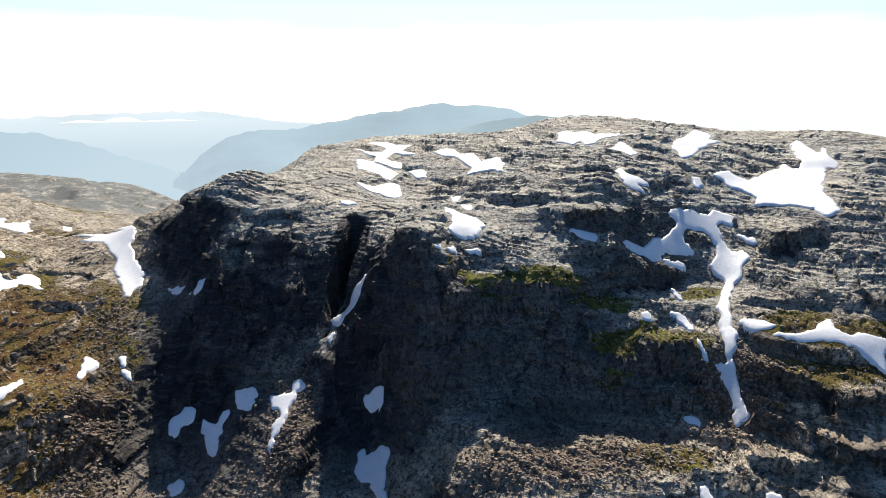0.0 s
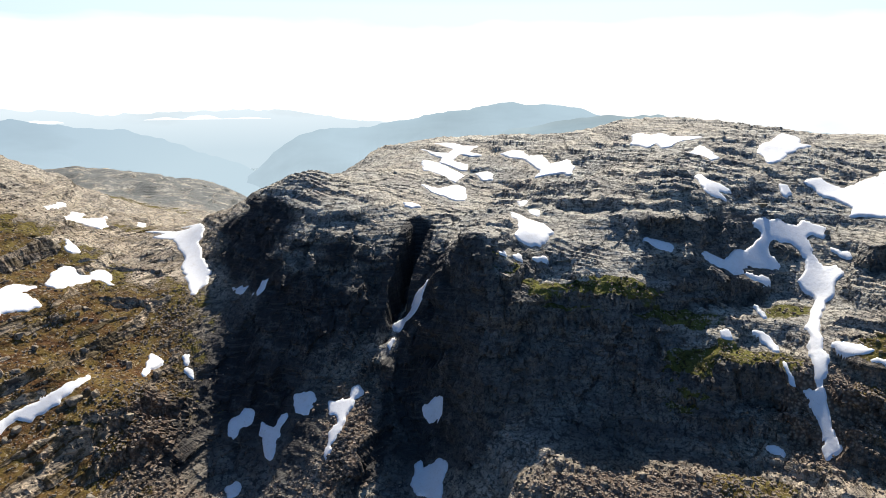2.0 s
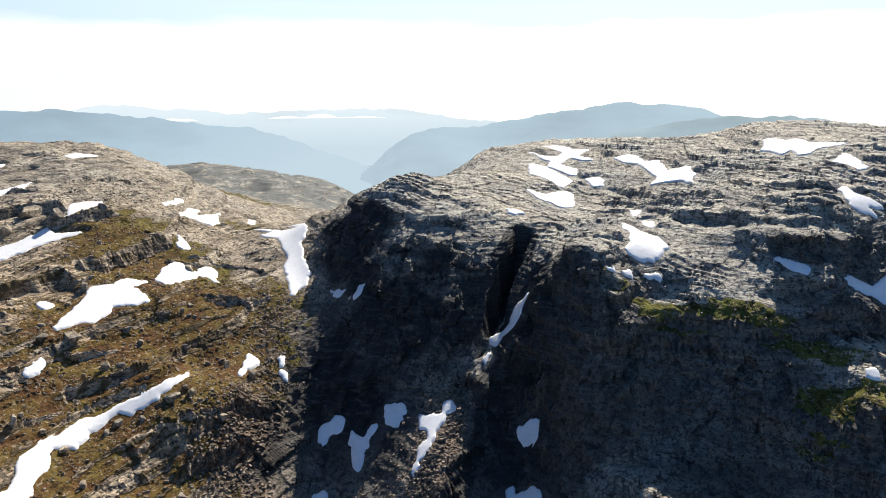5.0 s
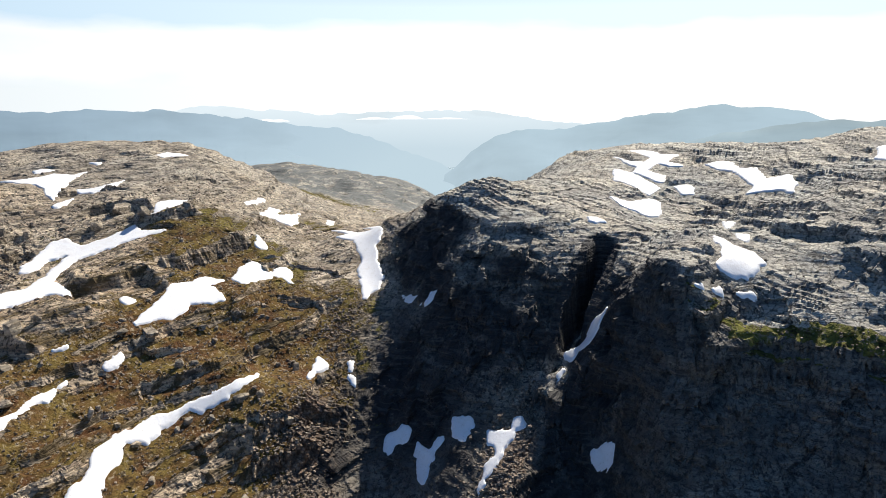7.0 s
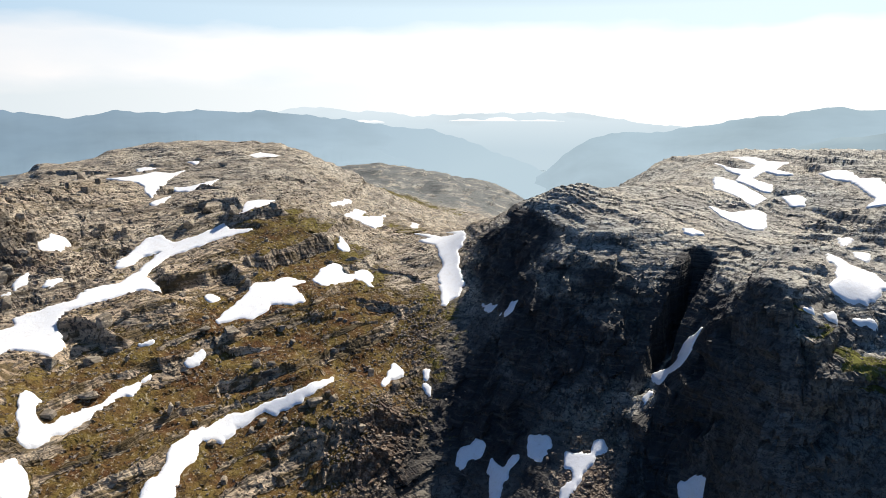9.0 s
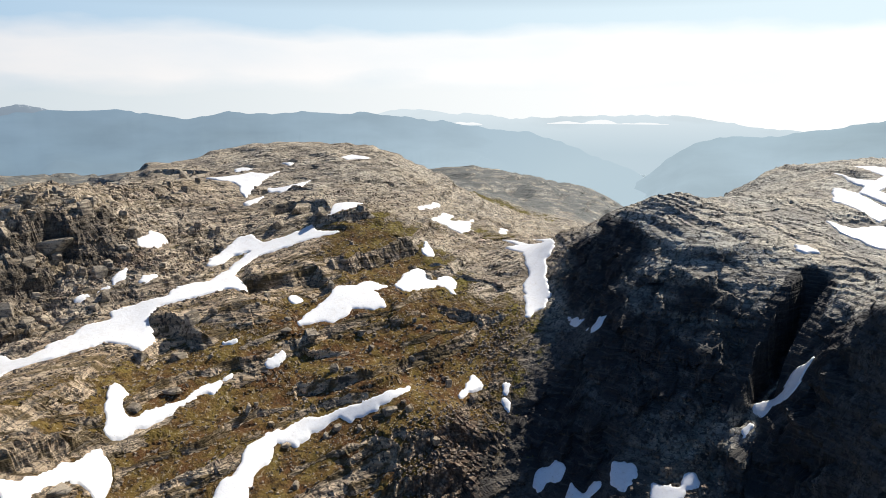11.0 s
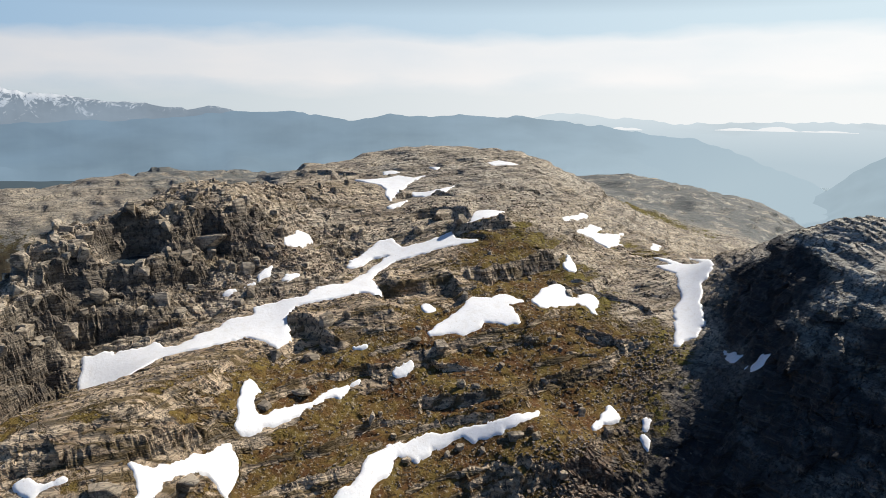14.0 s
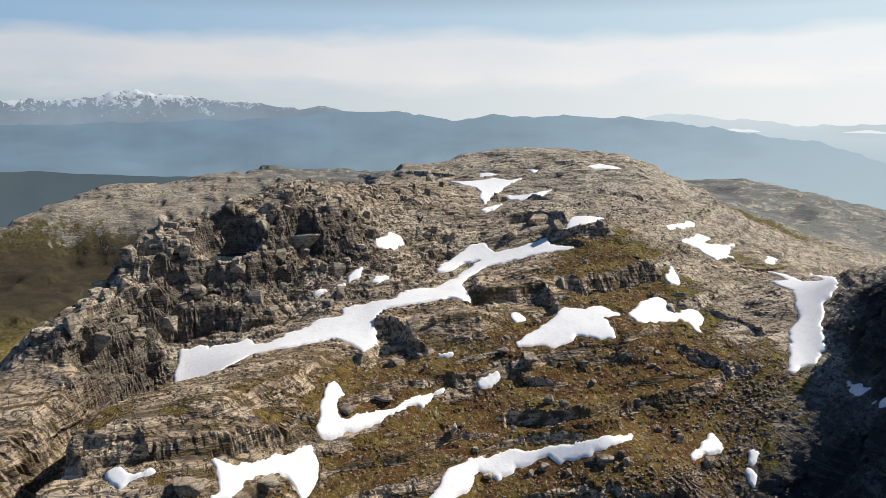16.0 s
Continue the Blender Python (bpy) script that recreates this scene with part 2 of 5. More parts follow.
def grain(x, y, size, seed):
    """Smooth noise from -1 to 1 with bumps of that size in metres."""
    u, v = x / size, y / size
    i, j = np.floor(u), np.floor(v)
    a, b = u - i, v - j
    a, b = a * a * a * (a * (a * 6 - 15) + 10), b * b * b * (b * (b * 6 - 15) + 10)
    low = lattice(i, j, seed) * (1 - a) + lattice(i + 1, j, seed) * a
    high = lattice(i, j + 1, seed) * (1 - a) + lattice(i + 1, j + 1, seed) * a
    return 2 * (low * (1 - b) + high * b) - 1


def blocks(x, y, size, seed):
    """Broken rock: for each place its block's random number, its tilt height and the distance to the nearest joint (0 at the joint)."""
    u, v = x / size, y / size
    i, j = np.floor(u), np.floor(v)
    first, second = np.full(u.shape, 9.0), np.full(u.shape, 9.0)
    mark, tilt = np.zeros(u.shape), np.zeros(u.shape)
    for di in (-1, 0, 1):
        for dj in (-1, 0, 1):
            ci, cj = i + di, j + dj
            dx, dy = ci + lattice(ci, cj, seed) - u, cj + lattice(ci, cj, seed + 7) - v
            d = np.sqrt(dx * dx + dy * dy)
            near = d < first
            second = np.where(near, first, np.minimum(second, d))
            lean = (lattice(ci, cj, seed + 3) - 0.5) * dx + (lattice(ci, cj, seed + 5) - 0.5) * dy
            mark, tilt = np.where(near, lattice(ci, cj, seed + 11), mark), np.where(near, lean, tilt)
            first = np.where(near, d, first)
    return mark, tilt * size, second - first


# The lie of the land: spot heights x, y, z of each landform.
MASSIF = [
    (-21, 320, -51.8), (87, 301, -31.6), (133, 294, -40.4), (80, 271, -40.1), (168, 316, -37.6), (171, 280, -39.2), (157, 238, -54.9),
    (144, 218, -69), (-93, 252, -72.7), (-73, 267, -54.3), (-6, 220, -63.7), (-31, 248, -72.1), (-107, 291, -45.2), (-39, 283, -51.4),
    (-20, 235, -57), (10, 251, -52.3), (0, 274, -49.3),
]
MASSIF_FRONT = [
    (16, 268, -51.5), (-74, 302, -42.4), (84, 229, -80.5), (38, 230, -66.2), (24, 234, -64.3), (20, 228, -76.5), (12, 240, -66),
    (70, 215, -83.3), (76, 205, -97), (41, 211, -94), (32, 222, -84.5), (21, 218, -91), (59, 250, -54.5), (96, 253, -69.7),
    (104, 272, -52.7), (107, 206, -80.6), (121, 278, -49.6),
]
SHELF_LOW = [
    (-141, 206, -92.1), (-141, 170, -98.3), (-127, 220, -93), (-138, 192, -88), (-174, 150, -86), (-171, 176, -83.3), (-130, 257, -80.9),
    (-170, 133, -86.9), (-164, 202, -79.2), (-198, 144, -76.8), (-137, 234, -85.9), (-153, 220, -77.4), (-151, 139, -97.2), (-162, 115, -96.5),
    (-226, 86, -84.2), (-179, 63, -78.2),
]
SHELF_HIGH = [
    (-163, 236, -74.8), (-163, 258, -75.4), (-184, 266, -64.8), (-200, 164, -72.5), (-211, 258, -50.7), (-145, 308, -63.6), (-224, 185, -66),
    (-216, 236, -55.9), (-186, 177, -68.7), (-244, 247, -48.9), (-257, 186, -56), (-170, 297, -72.4), (-279, 250, -47.1), (-172, 94, -74.6),
    (-182, 112, -75), (-288, 222, -43.9), (-233, 125, -68.9), (-234, 107, -69.8), (-247, 138, -55.6), (-257, 155, -41.5), (-251, 107, -54.1),
    (-241, 78, -67.3), (-226, 65, -71.7),
]
RAVINE = [
    (112, 163, -107.2), (66, 166, -111), (-118, 195, -97.5), (-124, 171, -108.7), (-80, 217, -107.3), (-112, 216, -104.4), (-43, 237, -90.2),
    (-23, 218, -111.8), (-50, 204, -111.2), (-92, 196, -126.2), (-21, 202, -120.1), (93, 192, -101.9), (33, 243, -61.2), (34, 252, -56.9), (49, 243, -63.1), (70, 226, -79.5), (72, 235, -75.3), (56, 221, -83.1),
    (11, 206, -101.5), (22, 198, -108), (38, 199, -110), (50, 197, -109), (64, 197, -108), (45, 191, -107), (19, 187, -106.5), (58, 188, -105.5), (88, 198, -102.5), (5, 178, -113),
    (100, 183, -101.9),
]
BEYOND = [
    (88, 420, -17), (141, 406, -23.2), (172, 360, -26.4), (210, 340, -24.9), (45, 467, -33.7), (-103, 428, -52), (-88, 440, -40.5), (-66, 440, -35), (-82, 461, -40), (-18, 478, -38.2),
    (30, 346, -39.7), (85, 333, -25.7), (119, 333, -25.6), (-494, 786, -103), (-452, 921, -139.9), (-263, 624, -114.4), (-281, 515, -95.9),
    (-483, 672, -91), (-290, 349, -34.9), (-219, 336, -69.3), (-391, 273, -41.9), (-351, 260, -43.1), (-821, 320, -89), (-881, 309, -90.9),
    (-800, 198, -102), (-430, 350, -45),
]
VALLEY = [
    (0, 150, -142), (0, 60, -165), (0, -200, -190), (-60, 165, -133), (-100, 120, -120.7), (-80, 40, -139.1), (-150, 30, -106.4),
    (-200, -50, -108.9), (120, 120, -151.2), (250, 250, -75.8), (250, 100, -120.8), (300, 400, -39.7), (-560, 300, -75.2), (-250, 520, -98.9),
    (-135, 425, -80), (-170, 400, -88.5), (-300, -200, -200.3),
]
OUTER = [
    (160, 560, -94.6), (0, 600, -110), (-130, 600, -150.1), (250, 650, -200), (0, 800, -260), (-180, 760, -185), (-300, 1000, -258.6),
    (-560, 1050, -224), (-700, 800, -144), (-430, 430, -58.6), (-440, 560, -80), (-560, 420, -66), (-1050, 520, -164), (-900, 650, -154),
    (-600, -200, -260), (-790, -5, -215.1), (-690, -40, -165.1), (-640, -30, -121.9), (-350, 800, -125), (400, 600, -149.9), (500, 200, -90),
]
FLANKS = [
    (-203, 190, -68.5), (-131, 290, -69.1), (-124, 276, -75.3), (-117, 262, -82.7), (-113, 245, -88.1), (-138, 302, -65.8),
]
WEST_RIM = [
    (-1050, 250, -144), (-412, 34, -127.6), (-388, 27, -132), (-558, 38, -121.9), (-600, 61, -115.1), (-642, 23, -95), (-480, 100, -138.4),
    (-735, 0, -164.9), (-300, 85, -100.5), (-325, 125, -89.5), (-345, 172, -63.3), (-365, 120, -148.6), (-410, 190, -86.2), (-275, 50, -106.7),
    (-425, 120, -147.3), (-697, 81, -78), (-695, 130, -73), (-540, 180, -112.7), (-470, 240, -73.5), (-251, 118, -48.3), (-242, 60, -65.2),
    (-255, 76, -58.6), (-264, 86, -49.4), (-271, 97, -44.5), (-283, 118, -45.1), (-300, 138, -43.7),
]


def plate_kernel(d):
    return d * d * np.log(d + 1e-9)


LAND = np.array(MASSIF + MASSIF_FRONT + SHELF_LOW + SHELF_HIGH + RAVINE + BEYOND + VALLEY + OUTER + FLANKS + WEST_RIM, float)
N_SPOTS = len(LAND)
PLATE = np.zeros((N_SPOTS + 3, N_SPOTS + 3))
PLATE[:N_SPOTS, :N_SPOTS] = plate_kernel(np.linalg.norm(LAND[:, None, :2] - LAND[None, :, :2], axis=2) / 100) + np.eye(N_SPOTS) * 0.004
PLATE[:N_SPOTS, N_SPOTS], PLATE[:N_SPOTS, N_SPOTS + 1:] = 1, LAND[:, :2] / 100
PLATE[N_SPOTS:, :N_SPOTS] = PLATE[:N_SPOTS, N_SPOTS:].T
BEND = np.linalg.solve(PLATE, np.r_[LAND[:, 2], 0, 0, 0])
WATER = -480.0


def smoothstep(a, b, v):
    t = np.clip((v - a) / (b - a), 0, 1)
    return t * t * (3 - 2 * t)


def lie(x, y):
    """The smooth height of the land."""
    z = BEND[N_SPOTS] + BEND[N_SPOTS + 1] * x / 100 + BEND[N_SPOTS + 2] * y / 100
    for (px, py, _), w in zip(LAND, BEND):
        z = z + w * plate_kernel(np.sqrt((x - px) ** 2 + (y - py) ** 2) / 100)
    r = np.sqrt((x + 100) ** 2 + (y - 200) ** 2)
    far = smoothstep(800, 1400, r)
    return np.clip(z, -700, 40) * (1 - far) + (WATER - 60) * far


def steps(z, tall, sharp, wide=0.4):
    """Bends a height into ledges of that height: sharp is the share of it that the risers take, wide the share of the way."""
    s = z / tall
    f = s - np.floor(s)
    g = smoothstep(0.5 - 0.5 * wide, 0.5 + 0.5 * wide, f)
    return (np.floor(s) + g * sharp + f * (1 - sharp)) * tall


def closeness(x, y):
    """1 on the two heights that face each other, 0 far off."""
    return 1 - smoothstep(310, 540, np.sqrt((x + 80) ** 2 + (y - 200) ** 2))


def shelf_side(x, y):
    """1 on the sunny shelf west of the ravine, 0 on the massif."""
    return 1 - smoothstep(-140, -112, x + 0.25 * (y - 230))


def bedding(x, y):
    """The height of one bed of rock: on the shelf the beds dip back into the hill and rise along the strike."""
    west = shelf_side(x, y)
    return west * (0.13 * x + 0.10 * y) + (1 - west) * (0.02 * x + 0.05 * y) + 1.6 * grain(x, y, 70, 4)


def lay(x, y):
    """The land with its great ledges, but no rubble."""
    z, near, bed, west = lie(x, y), closeness(x, y), bedding(x, y), shelf_side(x, y)
    shelf = steps(z - bed, 14, 0.2 * near * (1 - smoothstep(-62, -48, z)), 0.24) + bed
    ledged = np.maximum(smoothstep(-82, -68, z) * smoothstep(-40, -15, x), np.maximum(smoothstep(-60, -54, z), smoothstep(50, 80, x)))
    massif = steps(z - bed + 2.6, 9.5, (0.55 - 0.33 * smoothstep(-76, -66, z)) * near * ledged, 0.3) + bed - 2.6
    return west * shelf + (1 - west) * massif


# ---- snow outlines on the plan: x, y pairs round each patch ----
SNOW_RINGS = []
SNOW_RINGS.append((-210.3, 84.5, -232.1, 92.6, -225.0, 109.4, -224.5, 112.7, -220.2, 113.1, -217.9, 116.9, -221.2, 137.2, -219.0, 144.2, -222.4, 146.4, -217.6, 163.4, -221.8, 168.9, -218.4, 179.9, -231.1, 207.6, -233.9, 201.3, -230.4, 194.0, -231.3, 188.9, -236.2, 192.2, -243.1, 210.2, -240.6, 215.0, -230.7, 215.5, -224.6, 230.8, -224.5, 235.2, -219.8, 233.4, -210.7, 239.2, -219.8, 221.6, -224.1, 206.3, -221.3, 195.8, -217.0, 190.0, -204.4, 186.7, -204.0, 183.9, -207.4, 180.8, -213.5, 157.2, -210.1, 151.3, -199.9, 147.5, -199.1, 143.4, -208.4, 136.9, -208.4, 130.7, -212.4, 117.3, -214.1, 110.4, -206.4, 95.7, -209.6, 87.0))
SNOW_RINGS.append((-182.9, 125.1, -185.9, 128.2, -185.0, 129.3, -180.4, 128.6, -180.0, 129.5, -179.4, 126.6, -177.0, 124.9, -174.9, 124.8, -173.1, 126.4, -173.4, 131.7, -173.4, 140.3, -175.5, 146.8, -175.3, 149.5, -175.5, 154.5, -175.1, 161.0, -174.7, 159.7, -174.4, 154.8, -173.1, 150.0, -174.1, 148.8, -173.3, 143.9, -171.8, 137.7, -170.8, 132.2, -170.2, 120.6, -170.6, 118.9, -171.3, 118.1, -174.7, 120.5, -179.7, 122.8))
SNOW_RINGS.append((-170.2, 67.2, -169.5, 69.6, -167.3, 70.8, -166.5, 72.9, -166.2, 76.5, -166.5, 84.1, -165.8, 85.8, -164.8, 86.0, -163.6, 90.2, -163.1, 95.0, -163.7, 99.2, -165.2, 103.0, -166.3, 105.2, -166.2, 105.7, -166.8, 108.4, -168.1, 111.6, -168.7, 112.8, -169.2, 114.4, -169.0, 115.3, -168.2, 114.3, -165.9, 115.7, -163.2, 113.7, -160.3, 111.1, -158.0, 109.4, -160.2, 108.9, -163.2, 107.3, -164.0, 104.4, -162.0, 99.8, -160.9, 97.7, -159.9, 96.6, -158.5, 93.5, -157.3, 90.7, -156.7, 86.9, -157.6, 88.9, -158.5, 89.5, -162.5, 90.1, -163.7, 88.6, -164.5, 86.5, -165.1, 83.8, -165.1, 72.7, -165.4, 69.7, -166.9, 68.1))
SNOW_RINGS.append((-232.6, 138.6, -233.1, 140.5, -232.2, 151.4, -235.1, 153.9, -236.3, 158.5, -232.3, 156.0, -231.7, 150.8, -231.7, 145.5))
SNOW_RINGS.append((-229.6, 159.0, -230.8, 167.4, -229.9, 166.5, -229.0, 162.5))
SNOW_RINGS.append((-246.7, 168.5, -251.0, 173.4, -257.8, 180.3, -256.9, 183.9, -253.2, 183.7, -248.0, 178.2, -245.9, 172.2))
SNOW_RINGS.append((-184.0, 162.6, -183.2, 166.7, -181.4, 166.8, -182.0, 164.0))
SNOW_RINGS.append((-177.2, 187.1, -178.3, 193.9, -180.8, 205.2, -183.4, 209.6, -183.4, 213.4, -180.3, 217.1, -178.9, 224.9, -175.4, 225.6, -172.2, 226.6, -173.0, 222.9, -172.3, 220.3, -166.3, 218.5, -162.9, 217.1, -165.9, 212.1, -171.6, 207.3, -169.8, 204.0, -170.4, 197.2, -173.8, 195.3, -174.9, 189.2, -176.1, 186.8))
SNOW_RINGS.append((-170.9, 230.9, -174.8, 238.5, -176.2, 245.4, -176.2, 249.8, -173.8, 250.9, -170.3, 247.7, -168.6, 248.9, -168.7, 256.3, -167.5, 261.1, -163.2, 258.9, -160.8, 253.6, -158.0, 251.5, -159.8, 250.3, -164.2, 251.9, -165.6, 248.7, -165.1, 239.7, -165.4, 231.6, -166.6, 229.8))
SNOW_RINGS.append((-184.1, 261.3, -188.6, 269.6, -183.9, 268.3, -179.3, 263.2, -180.7, 260.5))
SNOW_RINGS.append((-171.7, 169.6, -172.4, 172.5, -172.5, 176.4, -171.4, 177.3, -170.2, 176.2, -170.3, 172.9, -171.1, 170.1))
SNOW_RINGS.append((-229.5, 311.0, -239.6, 336.3, -239.8, 341.1, -238.7, 342.8, -234.5, 330.9, -231.3, 320.8, -222.8, 305.6))
SNOW_RINGS.append((-215.0, 305.1, -230.8, 334.9, -227.6, 340.5, -220.2, 326.9, -221.1, 337.6, -226.8, 361.6, -221.5, 347.9, -203.1, 320.8, -215.2, 344.4, -197.3, 307.6, -204.4, 308.4, -211.2, 312.7, -214.5, 309.1))
SNOW_RINGS.append((-188.9, 332.3, -181.7, 332.7, -165.1, 316.4, -154.8, 314.9, -176.7, 344.8, -202.1, 385.3, -164.5, 332.7, -141.9, 304.2, -144.4, 306.2, -143.0, 295.7, -139.2, 290.8, -137.1, 286.5, -131.0, 278.2, -127.7, 274.5, -127.3, 270.0, -126.2, 265.6, -128.1, 261.9, -127.4, 259.0, -129.1, 256.5, -130.1, 260.1, -135.4, 267.7, -139.4, 272.7, -141.9, 276.9, -143.0, 282.6, -144.9, 287.8, -150.9, 293.5, -160.5, 305.1, -166.1, 307.5, -174.4, 312.7, -169.6, 318.3))
SNOW_RINGS.append((-216.6, 370.6, -213.4, 374.3, -204.4, 356.6, -204.7, 352.5))
SNOW_RINGS.append((-144.7, 127.5, -146.2, 132.8, -148.4, 136.5, -147.8, 140.1, -149.3, 143.3, -151.8, 147.3, -152.1, 151.5, -152.8, 155.2, -151.7, 158.5, -150.8, 163.6, -150.1, 167.6, -147.6, 172.1, -146.3, 174.3, -145.0, 176.9, -144.0, 178.4, -142.6, 179.4, -140.9, 181.5, -139.4, 183.8, -136.6, 191.4, -135.4, 195.6, -143.1, 208.9, -133.7, 196.2, -133.7, 190.5, -133.9, 187.9, -135.5, 184.3, -135.0, 183.0, -137.3, 180.8, -139.9, 176.0, -143.4, 174.8, -144.9, 172.7, -144.7, 170.1, -145.3, 167.3, -146.1, 163.5, -145.4, 159.7, -148.0, 158.8, -149.9, 156.3, -149.8, 153.2, -148.1, 152.7, -146.3, 148.2, -145.3, 143.5, -142.6, 139.5, -140.4, 136.8, -137.7, 133.0))
SNOW_RINGS.append((-123.4, 206.7, -125.3, 211.2, -125.8, 215.1, -127.1, 219.0, -126.5, 221.0, -124.4, 220.5, -122.7, 220.5, -122.5, 217.8, -123.6, 215.0, -123.4, 211.3, -122.9, 207.3))
SNOW_RINGS.append((-317.7, 244.9, -313.5, 252.8, -312.0, 259.7, -311.4, 267.7, -302.3, 270.5, -300.2, 278.2, -297.2, 267.1, -291.4, 258.8, -286.5, 250.7, -275.2, 238.2, -282.2, 240.0, -292.2, 247.0, -300.2, 249.7, -306.8, 245.3))
SNOW_RINGS.append((-328.2, 269.3, -326.1, 273.2, -315.4, 272.2, -316.7, 266.4, -320.4, 263.6))
SNOW_RINGS.append((-312.1, 289.5, -305.5, 291.6, -303.4, 288.1))
SNOW_RINGS.append((-291.9, 315.8, -293.0, 325.0, -288.0, 328.7, -284.0, 332.5, -283.9, 327.0, -287.8, 318.3))
SNOW_RINGS.append((-281.5, 256.2, -275.9, 260.7, -275.0, 277.8, -269.3, 264.3, -272.3, 256.5, -276.6, 252.2))
SNOW_RINGS.append((-267.7, 230.8, -270.7, 242.3, -272.3, 245.9, -266.4, 236.9, -266.3, 230.6))
SNOW_RINGS.append((-223.0, 241.8, -225.5, 247.4, -228.8, 253.1, -226.6, 259.1, -222.6, 263.7, -219.6, 256.1, -221.4, 242.5))
SNOW_RINGS.append((60.9, 359.3, 64.4, 373.3, 68.3, 371.3, 70.5, 363.2, 76.0, 363.1, 79.1, 352.4, 85.6, 347.8, 90.8, 345.2, 84.5, 340.7, 78.8, 340.3, 74.9, 335.3, 71.6, 337.9, 71.2, 347.8, 66.8, 345.8))
SNOW_RINGS.append((80.2, 319.6, 86.5, 327.9, 88.8, 323.8, 91.0, 315.9, 92.0, 313.5, 87.3, 309.6, 84.7, 313.9))
SNOW_RINGS.append((109.8, 322.6, 116.6, 334.1, 121.4, 338.3, 129.9, 354.2, 137.5, 370.3, 140.7, 368.8, 143.6, 363.3, 138.1, 348.9, 144.1, 349.5, 132.3, 336.2, 125.2, 327.4, 117.7, 316.2, 111.2, 312.0, 111.9, 319.0))
SNOW_RINGS.append((121.7, 299.9, 129.8, 302.3, 131.6, 298.8, 136.6, 296.5, 143.0, 299.9, 148.2, 303.2, 158.6, 312.7, 163.8, 319.4, 165.2, 316.1, 169.2, 316.2, 173.2, 322.0, 171.8, 324.9, 177.3, 339.1, 179.7, 347.0, 184.3, 349.5, 184.0, 329.6, 185.9, 328.6, 189.8, 335.7, 191.1, 334.9, 186.5, 323.8, 187.9, 314.4, 183.2, 311.3, 180.8, 313.3, 168.5, 293.7, 162.2, 284.6, 158.5, 273.1, 158.1, 265.6, 157.1, 258.6, 151.8, 257.4, 150.2, 259.4, 149.0, 264.2, 143.2, 270.8, 135.9, 274.8, 131.0, 277.1, 134.9, 280.8, 129.7, 288.6, 125.9, 291.7, 125.6, 296.3))
SNOW_RINGS.append((73.0, 283.1, 76.8, 286.8, 78.0, 281.5, 82.6, 280.8, 86.6, 279.1, 81.1, 275.2, 83.5, 272.7, 79.0, 271.4, 75.5, 272.1))
SNOW_RINGS.append((111.4, 294.9, 113.7, 295.5, 113.6, 290.8, 110.4, 288.5))
SNOW_RINGS.append((79.3, 265.3, 103.5, 276.0, 111.5, 274.5, 114.1, 277.1, 121.9, 274.0, 118.7, 268.9, 115.6, 271.9, 113.0, 270.1, 114.9, 256.6, 118.5, 257.0, 119.8, 251.4, 116.5, 250.1, 113.5, 243.6, 110.3, 243.6, 101.9, 226.5, 100.6, 216.3, 94.7, 204.3, 96.1, 191.9, 92.7, 193.8, 94.4, 204.4, 91.9, 207.2, 93.8, 205.9, 96.1, 212.4, 97.3, 221.8, 99.4, 224.0, 98.9, 229.0, 109.2, 245.3, 104.9, 253.2, 109.2, 258.1, 110.0, 264.5, 107.3, 268.1, 100.0, 268.1, 96.3, 262.5, 100.2, 259.2, 82.8, 251.9, 84.7, 250.7, 80.8, 248.5, 75.2, 248.9, 68.3, 250.2, 78.0, 251.4, 95.8, 265.9, 96.1, 268.6, 92.0, 270.1))
SNOW_RINGS.append((86.0, 250.4, 94.0, 253.9, 97.0, 253.2, 95.0, 252.5, 88.0, 250.0))
SNOW_RINGS.append((119.9, 263.5, 123.6, 260.3, 124.6, 257.1, 122.1, 258.8, 120.2, 261.6))
SNOW_RINGS.append((86.2, 240.7, 88.2, 241.4, 89.2, 236.6, 87.7, 235.8))
SNOW_RINGS.append((71.1, 225.8, 74.0, 226.3, 73.9, 224.4, 71.0, 224.2))
SNOW_RINGS.append((83.0, 229.7, 85.7, 230.0, 87.9, 228.0, 88.3, 221.7, 86.5, 223.6, 85.1, 228.1))
SNOW_RINGS.append((88.0, 215.2, 89.7, 209.3, 88.4, 209.8, 87.9, 212.7))
SNOW_RINGS.append((102.9, 219.2, 107.6, 216.1, 112.0, 210.8, 108.7, 210.2, 104.7, 213.9, 102.7, 217.7))
SNOW_RINGS.append((105.5, 211.1, 110.5, 208.1, 115.3, 204.7, 122.4, 205.6, 123.4, 208.2, 128.9, 210.3, 128.3, 205.7, 130.6, 202.4, 136.2, 203.0, 141.2, 199.7, 136.4, 190.4, 134.7, 194.3, 131.4, 197.1, 128.5, 198.6, 124.1, 200.5, 117.6, 201.9, 113.2, 204.0, 109.0, 206.5))
SNOW_RINGS.append((79.2, 196.9, 81.4, 196.5, 82.9, 194.7, 82.4, 193.1, 81.0, 195.3))
SNOW_RINGS.append((73.0, 169.1, 75.3, 169.1, 75.9, 167.2, 76.1, 165.4, 73.8, 165.2, 72.9, 166.9))
SNOW_RINGS.append((92.0, 166.8, 94.5, 165.2, 94.8, 164.2, 91.2, 165.1))
